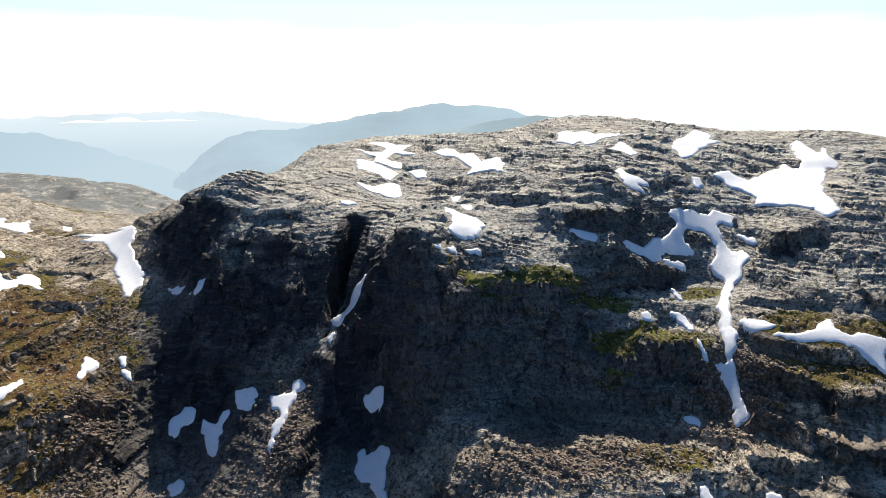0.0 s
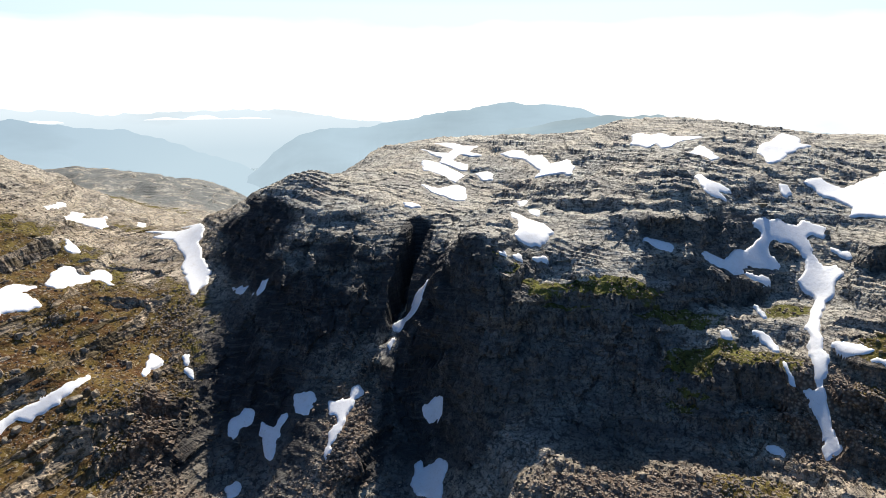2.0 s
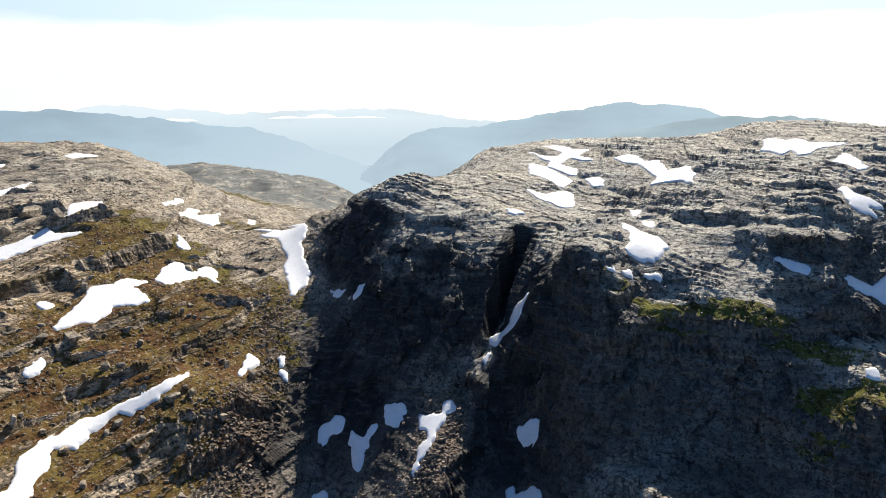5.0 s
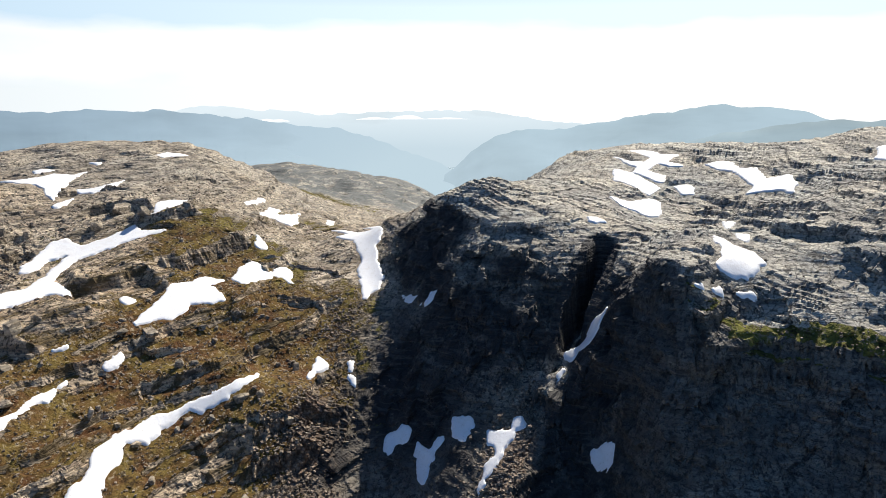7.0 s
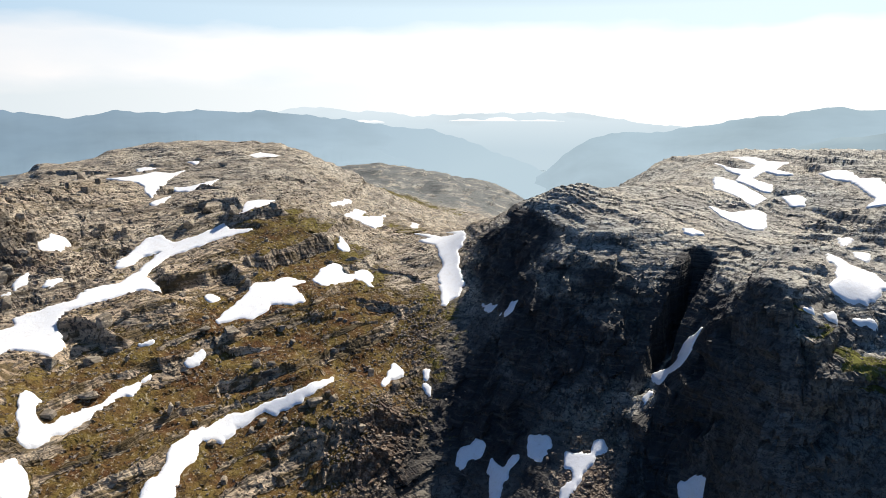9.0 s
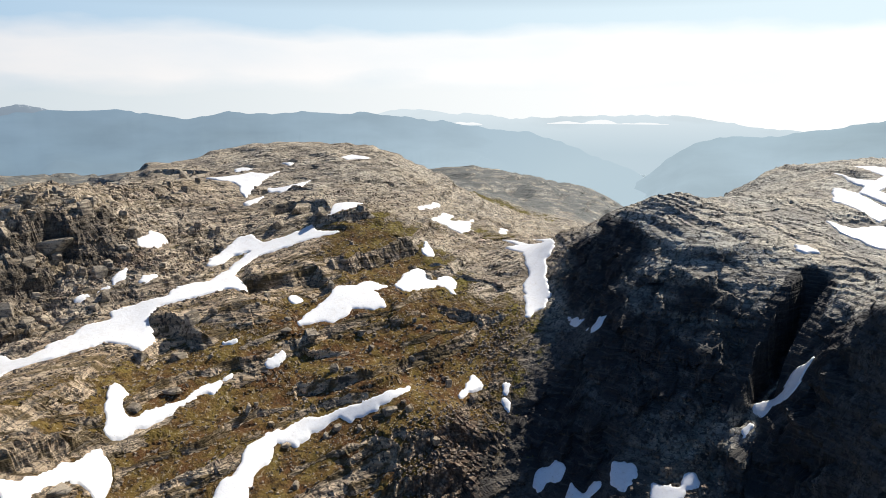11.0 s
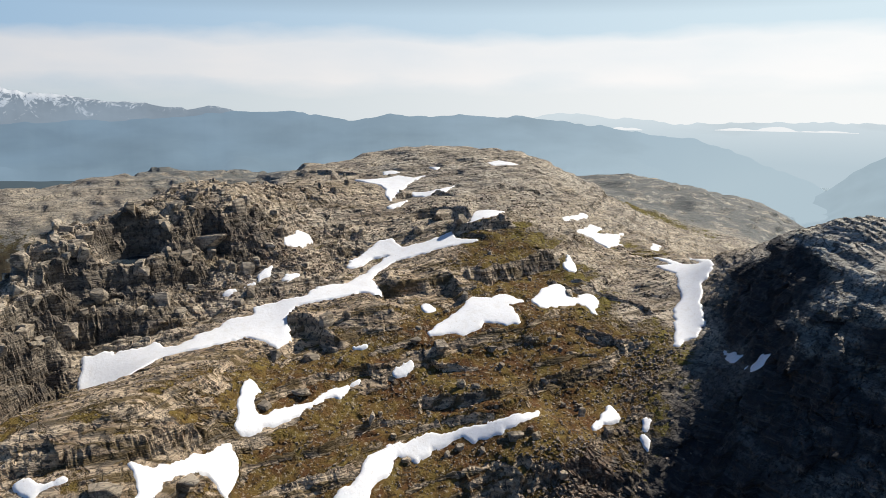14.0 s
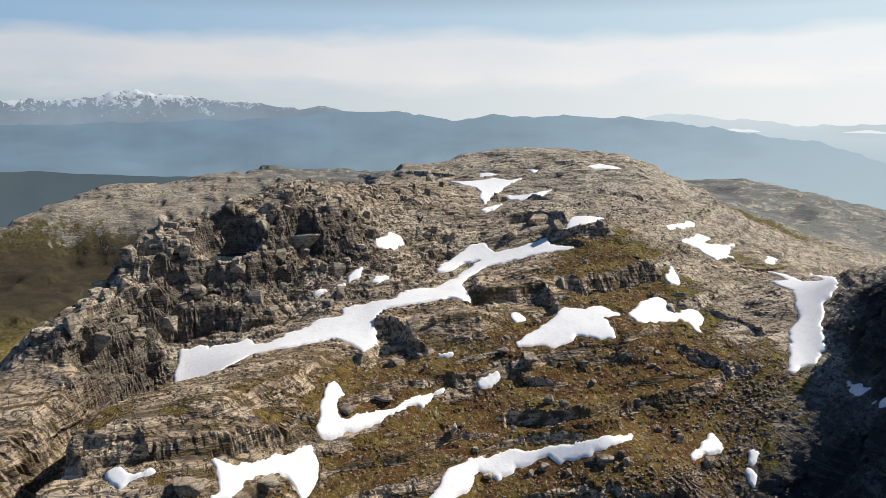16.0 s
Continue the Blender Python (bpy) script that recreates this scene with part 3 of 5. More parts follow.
SNOW_RINGS.append((-47.9, 423.6, -40.1, 424.6, -33.1, 416.7, -29.0, 409.0, -19.2, 405.9, -23.0, 400.3, -24.0, 393.2, -16.0, 386.2, -22.6, 386.1, -28.0, 393.1, -30.9, 387.2, -33.6, 380.9, -30.1, 376.6, -24.1, 372.6, -23.5, 362.9, -28.6, 365.4, -39.8, 377.0, -37.9, 384.7, -46.7, 396.1, -53.2, 407.4, -43.2, 395.3, -36.0, 393.3, -33.3, 401.7, -41.5, 412.2))
SNOW_RINGS.append((-49.4, 382.1, -39.6, 375.5, -28.9, 361.0, -23.6, 354.6, -27.8, 345.6, -37.6, 355.1, -46.2, 361.4))
SNOW_RINGS.append((-43.3, 333.2, -35.4, 333.7, -27.5, 341.8, -22.1, 340.3, -20.9, 320.8, -25.8, 319.6, -30.5, 323.6, -37.4, 326.1))
SNOW_RINGS.append((-46.5, 291.6, -42.5, 293.3, -38.5, 291.0, -41.1, 288.4, -44.5, 288.0))
SNOW_RINGS.append((-18.9, 357.4, -12.0, 360.2, -8.5, 356.9, -9.6, 349.9, -13.7, 349.5))
SNOW_RINGS.append((-6.6, 388.3, 0.3, 391.8, 5.2, 390.2, 9.9, 378.4, 17.1, 375.9, 20.1, 360.6, 29.3, 362.0, 31.5, 351.6, 29.8, 337.7, 25.2, 345.6, 19.3, 345.8, 12.0, 344.2, 15.2, 353.3, 13.4, 360.8, 6.6, 375.9, 0.3, 379.6))
SNOW_RINGS.append((0.5, 276.0, 4.9, 268.5, 7.0, 264.3, 13.3, 264.6, 14.9, 261.1, 16.6, 259.0, 11.9, 248.1, 6.6, 246.6, 2.6, 247.1, 3.9, 250.9))
SNOW_RINGS.append((3.6, 304.9, 7.2, 300.7, 6.8, 284.8, 4.8, 285.6))
SNOW_RINGS.append((7.5, 280.8, 12.5, 281.4, 10.9, 274.4, 8.5, 275.3))
SNOW_RINGS.append((-3.3, 232.4, -1.2, 233.4, -0.4, 232.6, -2.8, 230.9))
SNOW_RINGS.append((1.7, 235.6, 4.2, 238.5, 3.7, 236.1, 2.5, 235.3))
SNOW_RINGS.append((8.9, 242.5, 12.0, 245.2, 13.6, 244.2, 10.2, 242.2))
SNOW_RINGS.append((50.2, 254.1, 55.0, 252.7, 60.0, 250.6, 58.1, 249.2, 53.1, 250.5))
SNOW_RINGS.append((-112.4, 260.4, -102.5, 255.1, -103.9, 253.7, -106.2, 253.3, -108.4, 256.8))
SNOW_RINGS.append((-99.5, 250.2, -96.8, 250.8, -96.5, 252.9, -93.6, 252.6, -94.3, 250.1, -95.7, 248.5))
SNOW_RINGS.append((-42.6, 243.9, -40.5, 244.8, -35.4, 242.8, -35.2, 248.3, -30.4, 246.0, -30.9, 242.5, -31.9, 239.3, -37.5, 241.6, -39.5, 240.1))
SNOW_RINGS.append((-44.2, 236.0, -42.7, 237.0, -42.1, 239.3, -40.9, 237.0, -42.0, 232.1))
SNOW_RINGS.append((-95.3, 210.7, -91.0, 215.4, -87.5, 214.4, -88.1, 212.4, -90.9, 211.1, -92.5, 208.6, -94.2, 209.3))
SNOW_RINGS.append((-83.6, 211.7, -80.8, 210.4, -78.2, 209.7, -77.3, 212.2, -74.8, 213.8, -75.5, 211.7, -77.1, 210.2, -76.5, 206.4, -76.1, 200.4, -79.2, 202.1, -80.9, 206.4, -83.0, 209.6))
SNOW_RINGS.append((-73.8, 218.7, -68.4, 219.0, -65.7, 217.5, -66.3, 214.6, -67.4, 212.6, -72.4, 213.7))
SNOW_RINGS.append((-61.0, 216.4, -57.0, 216.0, -53.9, 218.1, -53.7, 221.3, -51.1, 222.9, -49.7, 221.1, -52.0, 218.5, -52.3, 214.2, -54.7, 206.8, -55.9, 203.0, -56.6, 199.5, -57.6, 198.5, -57.9, 202.0, -58.0, 205.7, -55.4, 208.4, -56.5, 211.3, -59.6, 211.9))
SNOW_RINGS.append((-28.0, 219.9, -22.1, 217.7, -22.0, 215.8, -24.0, 216.0, -25.7, 216.8))
SNOW_RINGS.append((-29.0, 205.3, -27.5, 205.6, -26.8, 202.6, -23.8, 203.4, -21.4, 203.6, -17.6, 199.6, -18.5, 196.6, -19.0, 192.6, -19.0, 188.5, -17.6, 183.7, -20.5, 184.8, -23.2, 190.9, -26.6, 194.5, -28.7, 198.7))
SNOW_RINGS.append((-88.9, 192.8, -87.4, 195.1, -85.0, 194.5, -84.7, 191.5, -87.2, 190.2))
SNOW_RINGS.append((-115.1, 222.6, -113.3, 222.9, -112.2, 221.0, -113.5, 220.3))
SNOW_RINGS.append((-117.7, 227.1, -116.7, 227.7, -115.9, 225.7, -116.4, 224.8))
SNOW_RINGS.append((-189.5, 193.3, -191.4, 196.8, -189.5, 197.9, -185.7, 197.5, -186.3, 193.9))
SNOW_LABELS = [
    "long white snow band in the trough behind a rock slab",
    "forked white snow strip under a rock ledge",
    "white snow filling a hollow below a slab",
    "small white snow patch among broken rocks",
    "small white snow patch among broken rocks",
    "small white snow patch among broken rocks",
    "small white snow patch among broken rocks",
    "white snow fan below a jointed ledge",
    "white snow patch beside a grey block",
    "small white snow patch among broken rocks",
    "small white snow patch among broken rocks",
    "small white snow patch among broken rocks",
    "small white snow patch among broken rocks",
    "steep white snow chute in the notch between two heights",
    "small white snow patch among broken rocks",
    "long white snow ribbon dotted with stones along a turf bench",
    "small white snow patch among broken rocks",
    "thin white snow streak near the rounded rock summit",
    "thin white snow streak near the rounded rock summit",
    "thin white snow streak near the rounded rock summit",
    "thin white snow streak near the rounded rock summit",
    "thin white snow streak near the rounded rock summit",
    "thin white snow streak near the rounded rock summit",
    "small white snow patch among broken rocks",
    "white snow patch under the skyline of the massif",
    "white snow patch under the skyline of the massif",
    "white snow patch under the skyline of the massif",
    "broad white snowfield in a shallow cirque",
    "small white snow patch among broken rocks",
    "small white snow patch among broken rocks",
    "branching snow couloir running down the mountainside",
    "small white snow patch among broken rocks",
    "small white snow patch among broken rocks",
    "narrow grey-blue snow strip on a cliff ledge",
    "narrow grey-blue snow strip on a cliff ledge",
    "narrow grey-blue snow strip on a cliff ledge",
    "narrow grey-blue snow strip on a cliff ledge",
    "narrow grey-blue snow strip on a cliff ledge",
    "half-shaded snow bank at the foot of a dark crag",
    "small white snow patch among broken rocks",
    "small white snow patch among broken rocks",
    "small white snow patch among broken rocks",
    "white snow patch on the bare rock plateau",
    "white snow patch on the bare rock plateau",
    "white snow patch on the bare rock plateau",
    "white snow patch on the bare rock plateau",
    "white snow patch on the bare rock plateau",
    "white snow patch on the bare rock plateau",
    "white snow patch on the bare rock plateau",
    "white snow patch on the bare rock plateau",
    "white snow patch on the bare rock plateau",
    "white snow patch on the bare rock plateau",
    "white snow patch on the bare rock plateau",
    "white snow patch on the bare rock plateau",
    "white snow patch on the bare rock plateau",
    "small bluish snow patch in the shade of the cliff",
    "small bluish snow patch in the shade of the cliff",
    "small bluish snow patch in the shade of the cliff",
    "small bluish snow patch in the shade of the cliff",
    "small bluish snow patch in the shade of the cliff",
    "small bluish snow patch in the shade of the cliff",
    "small bluish snow patch in the shade of the cliff",
    "small bluish snow patch in the shade of the cliff",
    "small bluish snow patch in the shade of the cliff",
    "small bluish snow patch in the shade of the cliff",
    "small white snow patch among broken rocks",
    "small white snow patch among broken rocks",
    "small white snow patch among broken rocks",
    "small white snow patch among broken rocks",
]


SNOW_RINGS.append((91.8, 208, 96.1, 207.3, 96.5, 203, 96.1, 196.9, 96.1, 191.4, 92.9, 190.9, 93.3, 197, 93, 203.3))
SNOW_LABELS.append("tapering foot of the snow couloir on dark rock")


def inside(px, py, ring):
    """The distance in metres from places to a ring's edge: positive inside."""
    best, odd = np.full(px.shape, 1e9), np.zeros(px.shape, bool)
    for (ax, ay), (bx, by) in zip(ring, np.roll(ring, -1, axis=0)):
        ex, ey = bx - ax, by - ay
        t = np.clip(((px - ax) * ex + (py - ay) * ey) / (ex * ex + ey * ey + 1e-9), 0, 1)
        best = np.minimum(best, (px - ax - t * ex) ** 2 + (py - ay - t * ey) ** 2)
        if ay != by:
            odd ^= ((ay > py) != (by > py)) & (px < ex * (py - ay) / ey + ax)
    return np.where(odd, 1, -1) * np.sqrt(best)


# ---- the ground: one sheet to the horizon ----
GRID = 0.5


def spaced(a, b, step, low, high, grow_low, grow_high):
    """Places along one axis: even from a to b, then wider and wider out to low and high."""
    mid = list(np.arange(a, b, step))
    up, d = [b], step
    while up[-1] < high:
        d *= grow_high
        up.append(up[-1] + d)
    down, d = [a], step
    while down[-1] > low:
        d *= grow_low
        down.append(down[-1] - d)
    return np.array(down[:0:-1] + mid + up)


def mesh_of(name, co, quads, material, flat=True):
    me = bpy.data.meshes.new(name)
    me.vertices.add(len(co))
    me.vertices.foreach_set("co", np.ascontiguousarray(co, float).ravel())
    me.loops.add(quads.size)
    me.loops.foreach_set("vertex_index", quads.ravel().astype(np.int32))
    me.polygons.add(len(quads))
    me.polygons.foreach_set("loop_start", np.arange(0, quads.size, quads.shape[1], dtype=np.int32))
    me.polygons.foreach_set("use_smooth", np.ascontiguousarray(np.broadcast_to(np.logical_not(flat), len(quads))))
    me.update(calc_edges=True)
    me.materials.append(material)
    return me


def grid_quads(w, h):
    i = (np.arange(h - 1)[:, None] * w + np.arange(w - 1)[None]).ravel()
    return np.stack([i, i + 1, i + 1 + w, i + w], 1)


XS = spaced(-310, 165, GRID, -4900, 4900, 1.013, 1.06)
YS = spaced(60, 330, GRID, -4900, 4900, 1.06, 1.022)
GX, GY = np.meshgrid(XS, YS)
BARE = lay(GX, GY)


GULLY = [(-178, 48), (-193, 61), (-203, 69), (-216, 77)]


def carve(x, y, z):
    """The chimney that splits the massif's rim, and the talus rib below it."""
    mid = np.interp(y, [190, 204, 236, 246, 281], [-53, -50, -44, -42, -35])
    floor = np.interp(y, [236, 246, 262, 272, 283], [-97, -90, -83, -74, -56])
    slot = (1 - smoothstep(2.4, 4.8, np.abs(x - mid + 1.6 * grain(x, y, 11, 106) + 0.7 * grain(x, y, 4, 107)))) * smoothstep(234, 240, y) * (1 - smoothstep(274, 284, y))
    rib = (1 - smoothstep(0.6, 5.0, np.abs(x - mid - 4.5))) * smoothstep(186, 196, y) * (1 - smoothstep(228, 240, y))
    # the dark gully between the western brow and the great slab
    best = np.full(x.shape, 1e9)
    for (ax, ay), (bx, by) in zip(GULLY, GULLY[1:]):
        t = np.clip(((x - ax) * (bx - ax) + (y - ay) * (by - ay)) / ((bx - ax) ** 2 + (by - ay) ** 2), 0, 1)
        best = np.minimum(best, np.hypot(x - ax - t * (bx - ax), y - ay - t * (by - ay)))
    cleft = 13.0 * (1 - smoothstep(2.0, 9.0, best + 1.2 * grain(x, y, 8, 108)))
    return z - slot * np.maximum(z - floor, 0) + 4.0 * rib - cleft


BARE = carve(GX, GY, BARE)

# ---- rock steps: height of the face, then x, y pairs along its upper edge, the drop on the right hand ----
SCARPS = []
SCARPS.append((2.8, -233, 66, -238, 77, -239, 88, -237, 100))
SCARPS.append((2.3, -240, 107, -237, 121, -237, 135))
SCARPS.append((2.7, -260, 118, -252, 128, -249, 137))
SCARPS.append((3.0, -246, 145, -245, 156, -240, 161))
SCARPS.append((2.9, -259, 81, -255, 91, -253, 101))
SCARPS.append((2.2, -232, 97, -226, 110, -222, 123))
SCARPS.append((1.8, -229, 146, -228, 163, -228, 177))
SCARPS.append((2.1, -250, 174, -260, 195, -255, 203))
SCARPS.append((2.0, -242, 180, -245, 198, -237, 205))
SCARPS.append((8.0, -207, 57, -211, 64, -221, 73, -227, 85))
SCARPS.append((3.2, -257, 111, -256, 121, -247, 130))
SCARPS.append((2.8, -282, 238, -278, 259, -251, 262))
SCARPS.append((2.2, -262, 294, -258, 314, -254, 326))
SCARPS.append((8.0, -210, 186, -201, 196, -197, 208, -189, 216))
SCARPS.append((4.8, -193, 219, -190, 233, -189, 249, -187, 263))
SCARPS.append((2.5, -181, 247, -173, 252, -166, 262))
SCARPS.append((7.4, -208, 148, -205, 156, -198, 159, -186, 160))
SCARPS.append((3.0, -176, 122, -179, 133, -181, 147, -178, 158, -173, 169))
SCARPS.append((3.5, -156, 166, -160, 172, -151, 182, -145, 190, -144, 209))
SCARPS.append((1.8, -160, 131, -159, 137, -160, 148, -159, 159, -154, 168))
SCARPS.append((4.5, -188, 55, -174, 63, -172, 72, -169, 83, -167, 94, -169, 104, -173, 116))
SCARPS.append((13.3, -218, 58, -224, 64, -230, 73, -232, 84, -230, 89))
SCARPS.append((6.0, -248, 91, -247, 101, -244, 112, -243, 125, -242, 140))
SCARPS.append((5.1, -241, 73, -243, 86, -239, 99, -234, 110, -228, 123))
SCARPS.append((8.0, -254, 133, -258, 141, -255, 146, -247, 151))
SCARPS.append((5.0, -253, 233, -248, 244, -234, 249, -224, 248))
SCARPS.append((3.9, -226, 235, -216, 243, -208, 260))
SCARPS.append((3.4, -379, 245, -372, 251, -334, 258))
SCARPS.append((2.7, -154, 234, -146, 238, -136, 243))
SCARPS.append((2.1, -136, 181, -133, 185, -129, 190))
SCARPS.append((2.8, -136, 164, -131, 174, -124, 181))
SCARPS.append((2.3, -171, 180, -165, 186, -158, 195))
SCARPS.append((3.7, -251, 81, -250, 88, -251, 97))
SCARPS.append((5.0, -118, 195, -113, 202, -109, 214))
SCARPS.append((3.8, -125, 167, -119, 175, -112, 183, -109, 192))
SCARPS.append((1.9, -128, 182, -122, 184, -120, 188))
SCARPS.append((1.6, -178, 255, -169, 263, -155, 270, -142, 270))
SCARPS.append((1.8, -153, 232, -144, 237, -136, 248))
SCARPS.append((5.4, -8, 219, 2, 219, 12, 226, 24, 228, 31, 226, 43, 226))
SCARPS.append((4.0, 17, 289, 27, 281, 46, 271))
SCARPS.append((3.8, 48, 259, 53, 259, 59, 257, 67, 256))
SCARPS.append((3.4, -30, 246, -21, 234, -8, 228, 3, 231))
SCARPS.append((4.6, 55, 237, 65, 241, 81, 246, 96, 249))
SCARPS.append((7.4, 65, 213, 74, 213, 85, 211, 89, 204))
SCARPS.append((2.9, 32, 213, 42, 213, 53, 212, 63, 208))
SCARPS.append((3.1, 107, 230, 116, 224, 133, 216))
SCARPS.append((6.4, 124, 253, 138, 252, 148, 247))
SCARPS.append((3.0, 97, 195, 102, 189, 117, 183))
SCARPS.append((4.0, 89, 176, 99, 172, 111, 170))
SCARPS.append((1.7, 24, 359, 45, 352, 61, 310))
SCARPS.append((2.1, 56, 289, 71, 282, 96, 290))
SCARPS.append((5.9, 151, 294, 169, 318, 185, 317))
SCARPS.append((1.7, 88, 267, 102, 276, 112, 279))
SCARPS.append((1.9, 81, 277, 98, 287, 113, 287))
SCARPS.append((1.4, 101, 211, 109, 204, 123, 198))
SCARPS.append((1.5, 97, 202, 106, 195, 119, 188))
SCARPS.append((1.1, -19, 266, -9, 249, 1, 252))
SCARPS.append((1.4, -79, 266, -64, 263, -53, 262))


def rock_step(tall, line):
    """How much one broken face lowers the land below its edge; the bench at its foot climbs back to the old height."""
    line = np.reshape(line, (-1, 2))
    (x0, y0), (x1, y1) = line.min(0) - 6 * tall, line.max(0) + 6 * tall
    a, b = np.searchsorted(YS, (y0, y1))
    c, d = np.searchsorted(XS, (x0, x1))
    x, y = GX[a:b, c:d], GY[a:b, c:d]
    x, y = x + 0.16 * tall * grain(x, y, 7, 101) + 0.5 * grain(x, y, 2.2, 102), y + 0.16 * tall * grain(x, y, 7, 103) + 0.5 * grain(x, y, 2.2, 104)
    best, side, along = np.full(x.shape, 1e9), np.zeros(x.shape), np.zeros(x.shape)
    legs = np.linalg.norm(np.diff(line, axis=0), axis=1)
    whole, done = legs.sum(), 0.0
    for (ax, ay), (bx, by), leg in zip(line, line[1:], legs):
        ex, ey = (bx - ax) / leg, (by - ay) / leg
        t = np.clip((x - ax) * ex + (y - ay) * ey, 0, leg)
        gap = np.hypot(x - ax - t * ex, y - ay - t * ey)
        near = gap < best
        best = np.where(near, gap, best)
        side = np.where(near, np.sign(ex * (y - ay) - ey * (x - ax)), side)
        along = np.where(near, (done + t) / whole, along)
        done += leg
    out = best * side
    lip, foot = 0.5 * tall, 0.28 * tall
    drop = np.where(out > 0, lip * np.exp(-np.maximum(out, 0) / (1.6 * tall)), np.where(out > -foot, lip + (tall / foot) * out, (lip - tall) * np.exp(np.minimum(out + foot, 0) / (1.7 * tall))))
    ends = smoothstep(0, 0.16, along) * (1 - smoothstep(0.84, 1, along))
    return slice(a, b), slice(c, d), drop * ends * (0.85 + 0.3 * grain(x, y, 12, 105))


STEPPED = np.zeros(GX.shape)
for tall, *line in SCARPS:
    rows, columns, drop = rock_step(tall, line)
    STEPPED[rows, columns] += drop
STEEP_Y, STEEP_X = np.gradient(BARE + STEPPED, YS, XS)
STEEP = np.sqrt(STEEP_X ** 2 + STEEP_Y ** 2)


def patches(x, y, spots):
    """How far places lie within soft ellipses: x, y, reach across, reach ahead, strength."""
    out = np.zeros(x.shape)
    for px, py, rx, ry, strength in spots:
        out = np.maximum(out, strength * np.exp(-((x - px) / rx) ** 2 - ((y - py) / ry) ** 2))
    return out


# broad slabs worn smooth, with few ledges across them
SLAB_SPOTS = [(-176, 100, 20, 24, 1.0), (-196, 168, 9, 15, 0.9), (-200, 222, 13, 18, 0.9), (-128, 195, 15, 42, 0.65), (-80, 278, 24, 15, 0.5), (-50, 292, 30, 22, 0.4), (20, 270, 16, 12, 0.5), (48, 262, 14, 10, 0.5)]


def gentle(z):
    """1 where the land is easy enough to carry thin ledges, 0 on risers."""
    fy, fx = np.gradient(z, YS, XS)
    return 1 - smoothstep(0.6, 1.3, np.sqrt(fx ** 2 + fy ** 2))


def roughened(x, y, z, steep):
    """Ledges, slabs, joints and broken blocks on the bare land."""
    near, west = closeness(x, y) * smoothstep(-420, -335, x), shelf_side(x, y)
    cliff = smoothstep(0.6, 1.3, steep)
    rough = 0.5 + 0.5 * grain(x, y, 45, 6)
    z = z + near * (0.9 * grain(x, y, 31, 1) + 0.6 * grain(x, y, 14, 2)) + (1 - near) * (7 * grain(x, y, 120, 3) + 4 * grain(x, y, 50, 31) + 2.4 * grain(x, y, 21, 32) + 1.4 * grain(x, y, 9, 34))
    far = (1 - near) * smoothstep(-0.4, 0.5, grain(x, y, 90, 61) + 0.3)
    z = steps(z - 0.05 * x - 3 * grain(x, y, 60, 62), 7.0, 0.55 * far, 0.3) + 0.05 * x + 3 * grain(x, y, 60, 62)
    z = z + near * west * smoothstep(190, 260, y) * (0.9 * grain(x, y, 9, 63) + 1.1 * np.maximum(grain(x, y, 16, 64), 0))
    along, across = 0.30 * x + 0.95 * y, 0.95 * x - 0.30 * y
    bed = bedding(x, y) + 0.8 * grain(along * 0.35, across, 8, 5)
    calm = (1 - west) * (1 - cliff)
    brow = near * (1 - smoothstep(-238, -212, x)) * (1 - smoothstep(190, 240, y))
    dome = west * (1 - brow)
    near = near * (1 - 0.75 * patches(x, y, SLAB_SPOTS))
    z = steps(z - bed, 4.6, (0.22 + 0.2 * rough) * near * (1 - 0.6 * calm) * (1 - 0.45 * (1 - west)), 0.3) + bed
    # long slabs split along the strike, each a little tilted
    mark, tilt, joint = blocks(along * 0.28 + 1.2 * grain(x, y, 17, 9), across + grain(x, y, 12, 19), 4.0, 60)
    z = z + near * ((1.1 - 0.5 * calm - 0.4 * dome) * (mark - 0.5) + 0.35 * tilt - (0.45 - 0.25 * dome) * np.exp(-joint / 0.05)) * (0.5 + 0.6 * rough)
    # grooves worn along the strike of the smooth slabs
    z = z + 0.5 * west * patches(x, y, SLAB_SPOTS) * closeness(x, y) * (grain(along / 16, across + 0.6 * grain(x, y, 12, 65), 1.9, 66) + 0.5 * grain(along / 9, across, 1.1, 67))
    bed = bed + 0.9 * grain(x, y, 11, 8) + (0.5 - 0.4 * dome) * grain(x, y, 4.5, 28)
    thin = smoothstep(-0.15, 0.35, grain(x, y, 22, 27) + 0.4 * grain(x, y, 7, 26))
    soft = gentle(z)
    z = steps(z - bed, 1.35, (0.1 + 0.6 * thin) * soft * near * (1 - 0.5 * calm) * (1 - 0.45 * dome), 0.35) + bed
    # on the bald top of the massif thin sheets lie like tilted slates, broken off unevenly
    slate = -0.20 * x - 0.22 * y + 5.0 * grain(x, y, 55, 33) + 2.6 * grain(x, y, 23, 34) + 0.6 * grain(x, y, 7, 35)
    bald = near * (1 - west) * (1 - smoothstep(0.5, 0.8, steep))
    shown = smoothstep(-0.1, 0.45, grain(x, y, 26, 44) + 0.5 * grain(x, y, 9, 45))
    z = steps(z - slate, 7.5, 0.30 * bald * shown, 0.2) + slate
    slate = slate + 1.4 * grain(x, y, 15, 36) + 0.7 * grain(x, y, 5, 37)
    z = steps(z - slate, 2.4, (0.12 + 0.36 * thin) * gentle(z) * bald, 0.22) + slate
    mark, tilt, joint = blocks(along * 0.45 + 1.5 * grain(x, y, 11, 46), across + grain(x, y, 6, 47), 3.1, 48)
    z = z + bald * (0.7 * (mark - 0.5) + 0.3 * tilt - 0.35 * np.exp(-joint / 0.06)) * (0.4 + 0.8 * shown)
